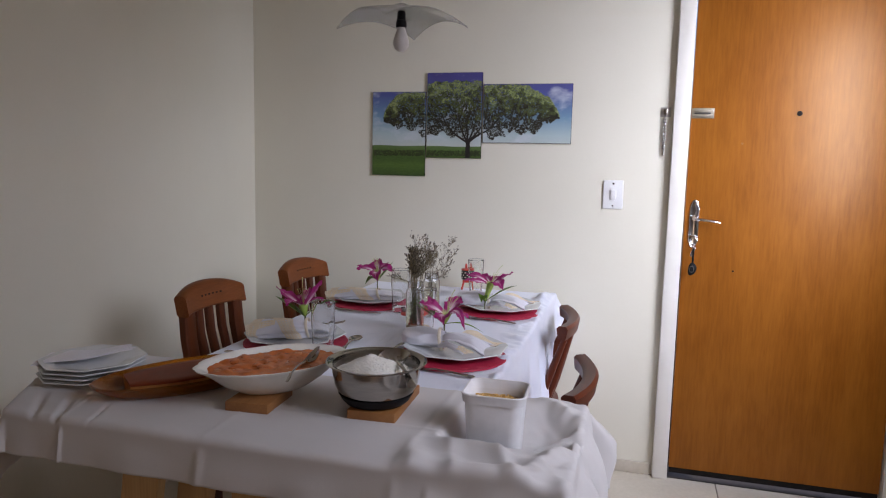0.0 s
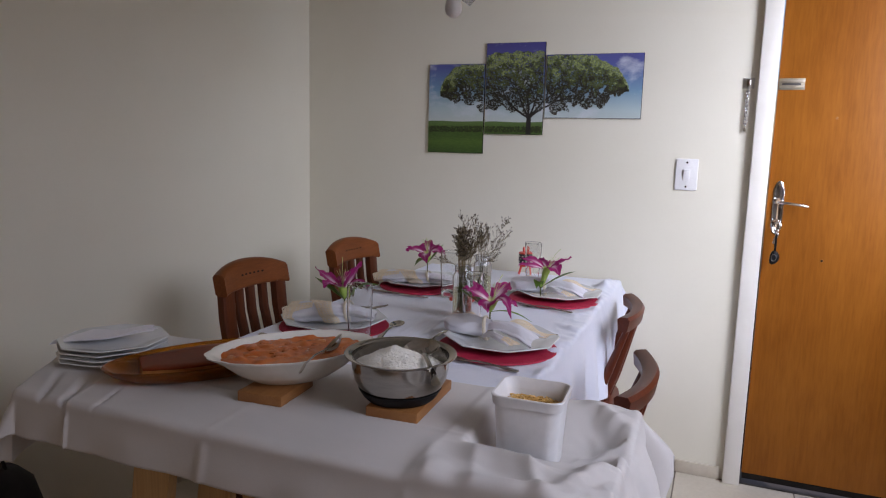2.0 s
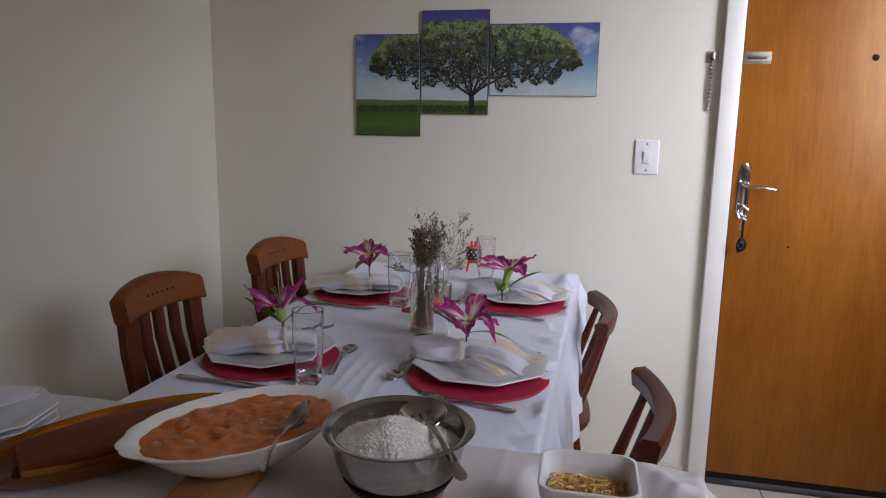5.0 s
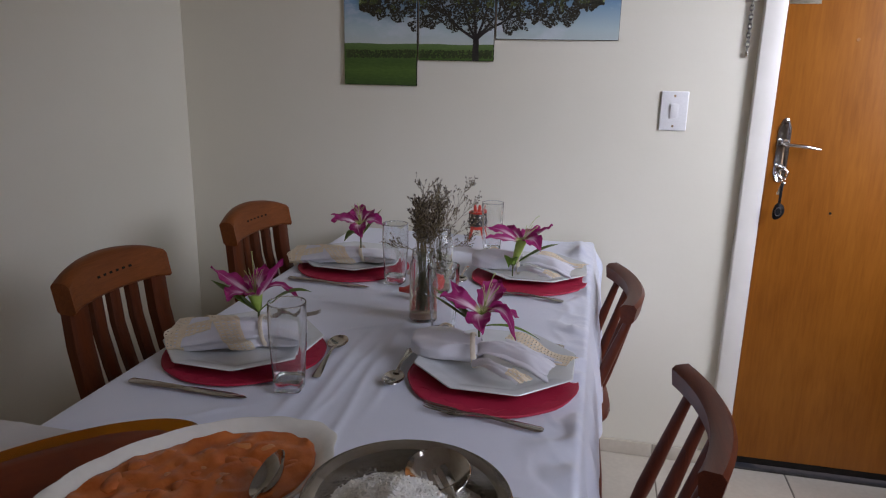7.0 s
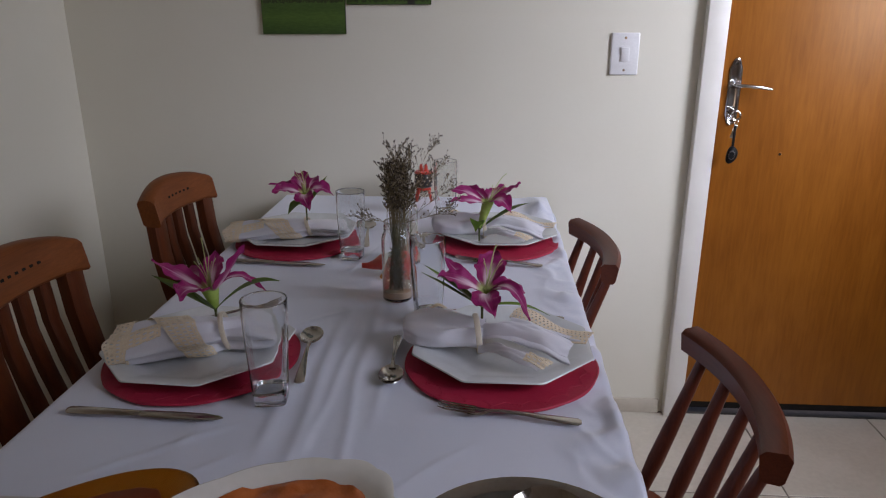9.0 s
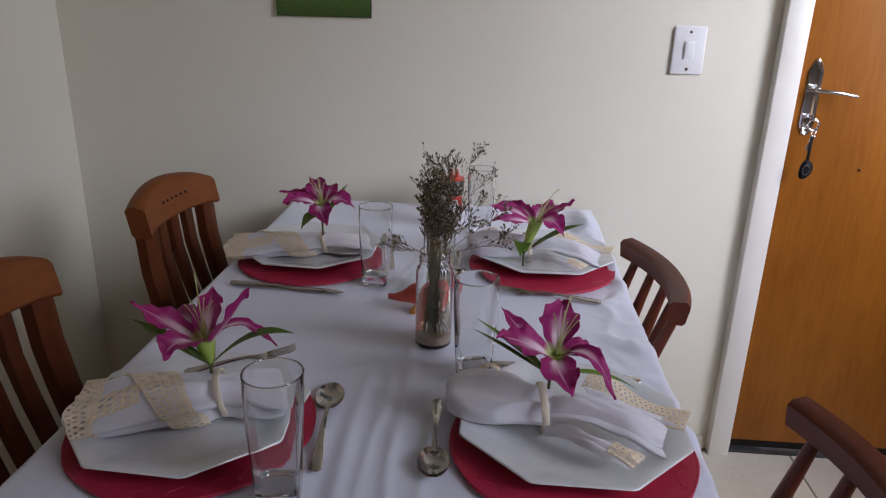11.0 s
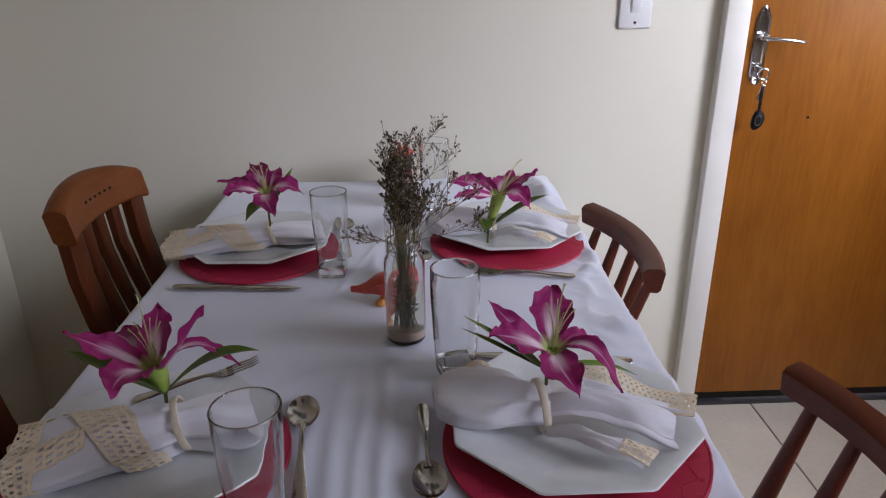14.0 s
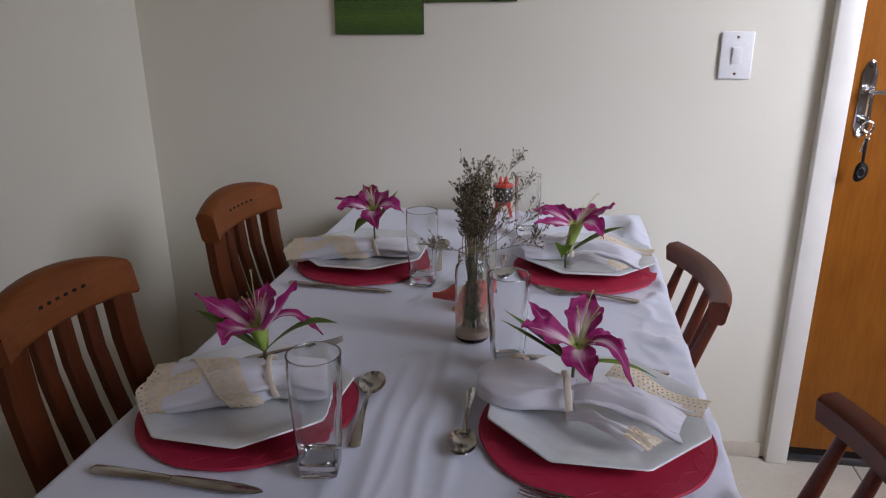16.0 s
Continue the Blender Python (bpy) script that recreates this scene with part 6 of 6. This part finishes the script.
def dried_bouquet(m, seed, stems, reach, sprays, jar_h):
    """Airy upright bunch of dried baby's breath with some long side sprays: (dx, dy, dz, length)."""
    rng = random.Random(seed)
    b = thing("dried_flowers", "loose bunch of dried brown baby's breath in a jar", "dried flowers", m, "bunches of dried flowers")
    twigs, buds, low = bmesh.new(), bmesh.new(), bmesh.new()

    def around(lo, hi):
        return Vector((rng.uniform(-1, 1), rng.uniform(-1, 1), rng.uniform(lo, hi)))

    def bud(p, d):
        r = rng.uniform(0.0010, 0.0019)
        d = (d + around(0, 0.5) * 0.5).normalized()
        s = d.orthogonal().normalized()
        w = d.cross(s)
        v = [buds.verts.new(x) for x in [p - d * r] + [p + q * r * 0.85 for q in (s, w, -s, -w)] + [p + d * r * 2.0]]
        for i in range(4):
            j = (i + 1) % 4
            buds.faces.new((v[0], v[1 + j], v[1 + i]))
            buds.faces.new((v[5], v[1 + i], v[1 + j]))

    def twiglet(p, d, ln, depth):
        q = p + d * ln * 0.5 + around(-1, 1) * ln * 0.06
        e = p + d * ln + around(-0.2, 0.6) * ln * 0.10
        tube([p, q, e], [0.00036, 0.00032, 0.00028], 3, twigs)
        d2 = (e - q).normalized()
        if depth == 0:
            bud(e, d2)
            bud(e + around(-1, 1) * 0.0022, d2)
            return
        for _ in range(rng.choice((1, 2, 2))):
            twiglet(e, (d2 + around(-0.2, 0.7) * 0.55).normalized(), ln * rng.uniform(0.45, 0.75), depth - 1)
        if rng.random() < 0.6:
            twiglet(q, (d2 + around(0, 0.6) * 0.8).normalized(), ln * rng.uniform(0.35, 0.6), 0)

    def stem(p, d, ln, r, side_len, depth, first=0.3):
        n = 7
        pts, dirs = [p], [d]
        for _ in range(n):
            d = (d + around(-0.6, 0.6) * 0.09).normalized()
            p = p + d * ln / n
            pts.append(p)
            dirs.append(d)
        tube(pts, [r * (1 - 0.07 * i) for i in range(n + 1)], 4, twigs)
        for i in range(n + 1):
            if i / n < first:
                continue
            for _ in range(rng.choice((1, 2, 2)) if i < n else 6):
                twiglet(pts[i], (dirs[i] * 0.9 + around(-0.1, 0.5) * 0.75).normalized(), side_len * rng.uniform(0.6, 1.2), depth)
    for i in range(stems):
        a, qa = rng.uniform(0, 6.283), rng.uniform(0, 6.283)
        q0, rr = rng.uniform(0.003, 0.019), 0.021 * math.sqrt(rng.random())
        f = Vector((math.cos(qa) * q0, math.sin(qa) * q0, 0.024))
        n = Vector((math.cos(a) * rr, math.sin(a) * rr, jar_h))
        tube([f, f.lerp(n, 0.5) + around(0, 0) * 0.003, n], 0.00075, 5, low)
        out = Vector((n.x * 1.0 + rng.uniform(-0.07, 0.09), n.y * 1.0 + rng.uniform(-0.07, 0.07), 1)).normalized()
        stem(n, out, reach * rng.uniform(0.35, 1.0), 0.0007, 0.0145, 2, 0.15)
    for dx, dy, dz, ln in sprays:
        stem(Vector((0.014 * dx, 0.014 * dy, jar_h)), Vector((dx, dy, dz)).normalized(), ln, 0.0006, 0.024, 2)
    for _ in range(60 + stems * 8):
        a, q = rng.uniform(0, 6.283), rng.uniform(0.002, 0.018)
        p = Vector((q * math.cos(a), q * math.sin(a), rng.uniform(0.036, 0.105)))
        d = around(0, 1.5).normalized() * rng.uniform(0.005, 0.010)
        tube([p, p + d * 0.5, p + d], [0.0003, 0.0013, 0.0002], 4, low)
    part("wet_stem", low, M_GREENST, b, "green stems in the water")
    tagged(part("dried_twig", twigs, M_TWIG, b), kind="stuff")
    tagged(part("dried_bud", buds, M_BUD, b), kind="stuff")


def bird_ornament(m):
    b = thing("bird_ornament", "small red ceramic bird with orange feet on the table", "ornament", m)
    prof = [(-0.068, 0.002, 0.012, 0.006), (-0.055, 0.004, 0.013, 0.007), (-0.040, 0.010, 0.017, 0.011), (-0.022, 0.018, 0.026, 0.018), (0.0, 0.025, 0.031, 0.024), (0.022, 0.026, 0.036, 0.026), (0.042, 0.022, 0.044, 0.022), (0.056, 0.014, 0.052, 0.014), (0.062, 0.004, 0.056, 0.005)]
    rs = []
    for x, w, z, h in prof:
        rs.append([(x, w * math.cos(a), z + 0.006 + h * math.sin(a)) for a in [2 * math.pi * i / 18 for i in range(18)]])
    part("body", loft(rs), M_REDCER, b)
    for s in (-1, 1):
        part("foot", lathe([(0.002, 0.0), (0.011, 0.001), (0.011, 0.004), (0.004, 0.012)], 12, cx=-0.008, cy=0.012 * s), M_ORANGE, b, "orange foot")
        part("wing", sheet(lambda u, v: (-0.015 + 0.06 * u, s * (0.024 + 0.006 * math.sin(u * 3) * v), 0.034 + (v - 0.5) * 0.026 * math.sin(math.pi * min(1, 0.1 + 0.9 * u))), 10, 6, 0.003), M_REDCER, b)


def red_ornament(m):
    o = thing("table_ornament", "small red and black ornament on splayed red legs", "ornament", m)
    for sx in (-1, 1):
        for sy in (-1, 1):
            part("leg", tube([(sx * 0.024, sy * 0.014, 0.002), (sx * 0.017, sy * 0.010, 0.032), (sx * 0.014, sy * 0.008, 0.048)], [0.004, 0.0045, 0.005], 8), M_REDCER, o)
    part("crossbar", box(-0.022, -0.014, 0.034, 0.022, 0.014, 0.046, 0.003), M_REDCER, o)
    bd = part("body", lathe([(0.020, 0.046), (0.027, 0.050), (0.029, 0.062), (0.028, 0.086), (0.022, 0.094), (0.004, 0.097)], 24), M_DOTS, o, "black body with pale dots")
    for r in range(3):
        for k in range(10):
            a = 2 * math.pi * (k + 0.5 * (r % 2)) / 10
            part("pale_dot", lathe([(0.0001, -0.0025), (0.0026, -0.0012), (0.0026, 0.0012), (0.0001, 0.0025)], 8, cx=0.0285 * math.cos(a), cy=0.0285 * math.sin(a)), M_RING, bd)
            bd.children[-1].location.z = 0.059 + 0.011 * r
    part("band", lathe([(0.0285, 0.091), (0.030, 0.093), (0.026, 0.097)], 24), M_REDCER, o)
    for sx in (-1, 1):
        part("knob", tube([(sx * 0.006, 0, 0.095), (sx * 0.008, 0, 0.110), (sx * 0.007, 0, 0.119)], [0.006, 0.0055, 0.003], 10), M_REDCER, o)


# ---- setting it all out ----
tree_print()
pendant_lamp()
dining_table()
tablecloths()
serving_table()
ch = slat_chair(pose(0.628, -0.492, FLOOR, 0, 0, -5))
copy_thing(ch, pose(0.594, -1.104, FLOOR, 0, 0, -3))
c2 = spindle_chair(pose(1.661, -0.490, FLOOR, 0, 0, 5))
copy_thing(c2, pose(1.774, -1.238, FLOOR, 0, 0, 0.5))

TZ = 0.7655
seats = {"fl": (0.866, -1.215), "bl": (0.862, -0.560), "fr": (1.370, -1.205), "br": (1.370, -0.535)}
pm0 = None
for key, (x, y) in seats.items():
    mm = pose(x, y, TZ, 0, 0, 37 * len(key) + (90 if key[0] == "b" else 10))
    if pm0:
        copy_thing(pm0, mm)
    else:
        pm0 = placemat(mm)
PZ = TZ + 0.0045
plate(pose(0.858, -1.205, PZ, 0, 0, -3))
plate(pose(0.852, -0.530, PZ, 0, 0, -3))
plate(pose(1.371, -1.172, PZ, 0, 0, 0))
plate(pose(1.377, -0.492, PZ, 0, 0, 2))

k0 = knife(pose(0.731, -1.396, TZ, 0, 0, -2))
copy_thing(k0, pose(0.735, -0.727, TZ, 0, 0, -4.5))
copy_thing(k0, pose(1.494, -1.026, TZ, 0, 0, 172))
f0 = fork(pose(1.481, -1.387, TZ, 0, 0, 172))
copy_thing(f0, pose(1.476, -0.724, TZ, 0, 0, 170))
copy_thing(f0, pose(0.806, -1.109, 0.779, 0, -5, 21.5) @ Matrix.Diagonal((0.8, 1, 1, 1)))
s0 = spoon(pose(1.050, -1.298, TZ, 0, 0, 96.5) @ Matrix.Diagonal((1.09, 1.0, 1, 1)))
copy_thing(s0, pose(1.186, -1.116, TZ, 0, 0, 272.5) @ Matrix.Diagonal((0.90, 0.98, 1, 1)))
copy_thing(s0, pose(1.043, -0.607, TZ, 0, 0, 97) @ Matrix.Diagonal((1.10, 1.0, 1, 1)))
copy_thing(s0, pose(1.183, -0.472, TZ, 0, 0, 273) @ Matrix.Diagonal((0.86, 0.96, 1, 1)))
g0 = tumbler(pose(1.021, -1.345, TZ, 0, 0, 8))
copy_thing(g0, pose(1.234, -1.036, TZ, 0, 0, 15))
copy_thing(g0, pose(1.023, -0.680, TZ, 0, 0, -5))
copy_thing(g0, pose(1.226, -0.300, TZ, 0, 0, 20))

NZ = PZ + 0.0085
n0 = rolled_napkin(pose(0.872, -1.216, NZ, 0, 0, 10) @ Matrix.Diagonal((0.885, 0.97, 0.90, 1)))
copy_thing(n0, pose(0.850, -0.560, NZ, 0, 0, 6) @ Matrix.Diagonal((1.14, 1.08, 0.74, 1)))
n1 = fanned_napkin(pose(1.330, -1.185, NZ, 0, 0, 0))
copy_thing(n1, pose(1.335, -0.535, NZ, 0, 0, 4))
lily(pose(0.880, -1.181, 0.836), (-0.006, 0.0, 0.040),
     [((-0.098, -0.009, 0.094), -0.002, 0.016), ((-0.022, -0.085, 0.058), 0.020, 0.020), ((-0.090, 0.085, 0.041), 0.020, 0.017), ((-0.023, 0.085, 0.080), 0.004, 0.017), ((0.068, -0.020, 0.129), -0.018, 0.014), ((0.089, 0.010, 0.032), 0.050, 0.008)],
     [((-0.110, 0.010, 0.061), 0.002, 0.012), ((0.117, 0.0, 0.059), 0.034, 0.013), ((-0.020, -0.035, 0.051), -0.008, 0.010)], (-0.020, 0.020, 0.126), 21, 0.25)
lily(pose(0.888, -0.572, 0.856), (0.0, 0.0, 0.040),
     [((-0.072, -0.045, 0.053), 0.014, 0.018), ((-0.107, 0.045, 0.050), 0.012, 0.012), ((-0.046, 0.085, 0.076), 0.008, 0.019), ((0.074, -0.010, 0.037), 0.050, 0.017), ((0.028, -0.080, 0.018), 0.030, 0.018), ((0.012, 0.085, 0.066), 0.010, 0.017)],
     [((-0.039, -0.035, -0.007), 0.032, 0.020), ((0.046, 0.050, 0.076), 0.0, 0.009)], (-0.009, 0.0, 0.099), 33, 0.42)
lily(pose(1.337, -1.180, 0.851), (0.006, 0.0, 0.034),
     [((0.021, 0.100, 0.069), 0.012, 0.021), ((-0.073, -0.022, 0.067), 0.014, 0.020), ((-0.068, 0.045, 0.078), 0.010, 0.009), ((0.071, 0.020, 0.022), 0.036, 0.015), ((0.019, -0.088, 0.026), 0.022, 0.018), ((0.076, -0.055, 0.006), 0.058, 0.009)],
     [((-0.099, 0.020, 0.071), 0.004, 0.006), ((-0.102, 0.0, 0.065), 0.002, 0.006), ((-0.050, 0.010, 0.046), -0.004, 0.011), ((0.115, 0.010, -0.013), 0.026, 0.006)], (0.022, 0.030, 0.104), 47, 0.34)
lily(pose(1.327, -0.568, 0.803), (0.020, 0.0, 0.074),
     [((0.101, 0.020, 0.122), 0.006, 0.013), ((0.077, -0.050, 0.063), 0.042, 0.018), ((-0.079, 0.010, 0.105), 0.008, 0.013), ((-0.071, -0.050, 0.091), 0.014, 0.012), ((-0.033, 0.080, 0.095), 0.012, 0.016), ((0.062, 0.085, 0.101), 0.006, 0.017)],
     [((0.122, 0.0, 0.076), 0.014, 0.016), ((-0.009, -0.030, 0.006), 0.050, 0.020)], (0.065, 0.0, 0.149), 52, 0.35)

glass_jar(pose(1.163, -0.930, TZ), 0.165, 0.031, "clear glass jar with water holding dried flowers")
dried_bouquet(pose(1.163, -0.930, TZ), 7, 32, 0.102, ((0.95, -0.1, 0.42, 0.095), (0.85, 0.2, 0.62, 0.098), (0.62, -0.3, 0.9, 0.085), (-0.20, 0.1, 1.0, 0.130), (0.22, 0.2, 1.0, 0.120), (-0.8, -0.3, 0.35, 0.035)), 0.160)
glass_jar(pose(1.154, -0.710, TZ), 0.165, 0.031, "clear glass jar with a few dried stems")
dried_bouquet(pose(1.154, -0.710, TZ), 13, 8, 0.120, ((0.5, 0.1, 0.9, 0.11), (0.7, -0.1, 0.7, 0.09)), 0.160)
bird_ornament(pose(1.130, -0.805, TZ, 0, 0, -16))
red_ornament(pose(1.148, -0.125, TZ, 0, 0, 10))

SZ = 0.8195
trivet(pose(1.383, -1.802, SZ, 0, 0, 3) @ Matrix.Diagonal((1.06, 1.08, 1, 1)))
trivet(pose(1.128, -1.875, SZ, 0, 0, 4) @ Matrix.Diagonal((1, 0.68, 1, 1)))
BOWL_M = pose(1.375, -1.834, SZ + 0.0205) @ Matrix.Diagonal((1.04, 1.04, 1.02, 1))
rice_bowl(BOWL_M)
rice(BOWL_M)
slotted_spoon(pose(1.413, -1.811, SZ + 0.100, 0, 0, 303) @ pose(0, 0, 0, 8, 7, 0))
DISH_M = pose(1.134, -1.826, SZ + 0.0205, 0, 0, 52) @ Matrix.Diagonal((1, 1, 1.08, 1))
oval_dish(DISH_M)
stroganoff(DISH_M)
serving_spoon(pose(1.226, -1.850, SZ + 0.093, 0, 10, 282) @ pose(0, 0, 0, 44, 0, 0) @ Matrix.Diagonal((0.80, 0.95, 1.1, 1)), "stew_spoon", "steel serving spoon resting in the orange stew")
amber_dish(pose(0.914, -1.818, SZ, 0, 0, 56))
plate_stack(0.668, -1.838, SZ)
food_box(pose(1.630, -1.845, SZ - 0.051, 0, 0, 2) @ Matrix.Diagonal((1.09, 0.93, 1.035, 1)))
black_bag(pose(0.142, -1.80, FLOOR, 0, 0, 0) @ Matrix.Diagonal((0.95, 0.8, 0.93, 1)))


# ---- floor tiles ----
def floor_tiles():
    f = tagged(link("floor", box(-T, ROOM_Y - T, FLOOR - 0.12, ROOM_X + T, T, FLOOR - 0.0025), M_GROUT, False), "cream glazed tile floor with dark joints", "floor", kind="structure")
    pitch, gap = 0.452, 0.005
    me = bpy.data.meshes.new("tile")
    bm = box(0, 0, -0.004, pitch - gap, pitch - gap, 0, 0.0012, 1)
    bm.to_mesh(me)
    bm.free()
    me.materials.append(M_TILE)
    for i in range(-5, 5):
        for j in range(-11, 1):
            x, y = 2.262 + i * pitch + gap / 2, -0.458 + j * pitch + gap / 2
            if x < -0.01 or x + pitch > ROOM_X + 0.3 or y < ROOM_Y - 0.4:
                continue
            ob = new("tile", me)
            ob.location = (x, y, FLOOR)
            ob.parent = f


floor_tiles()
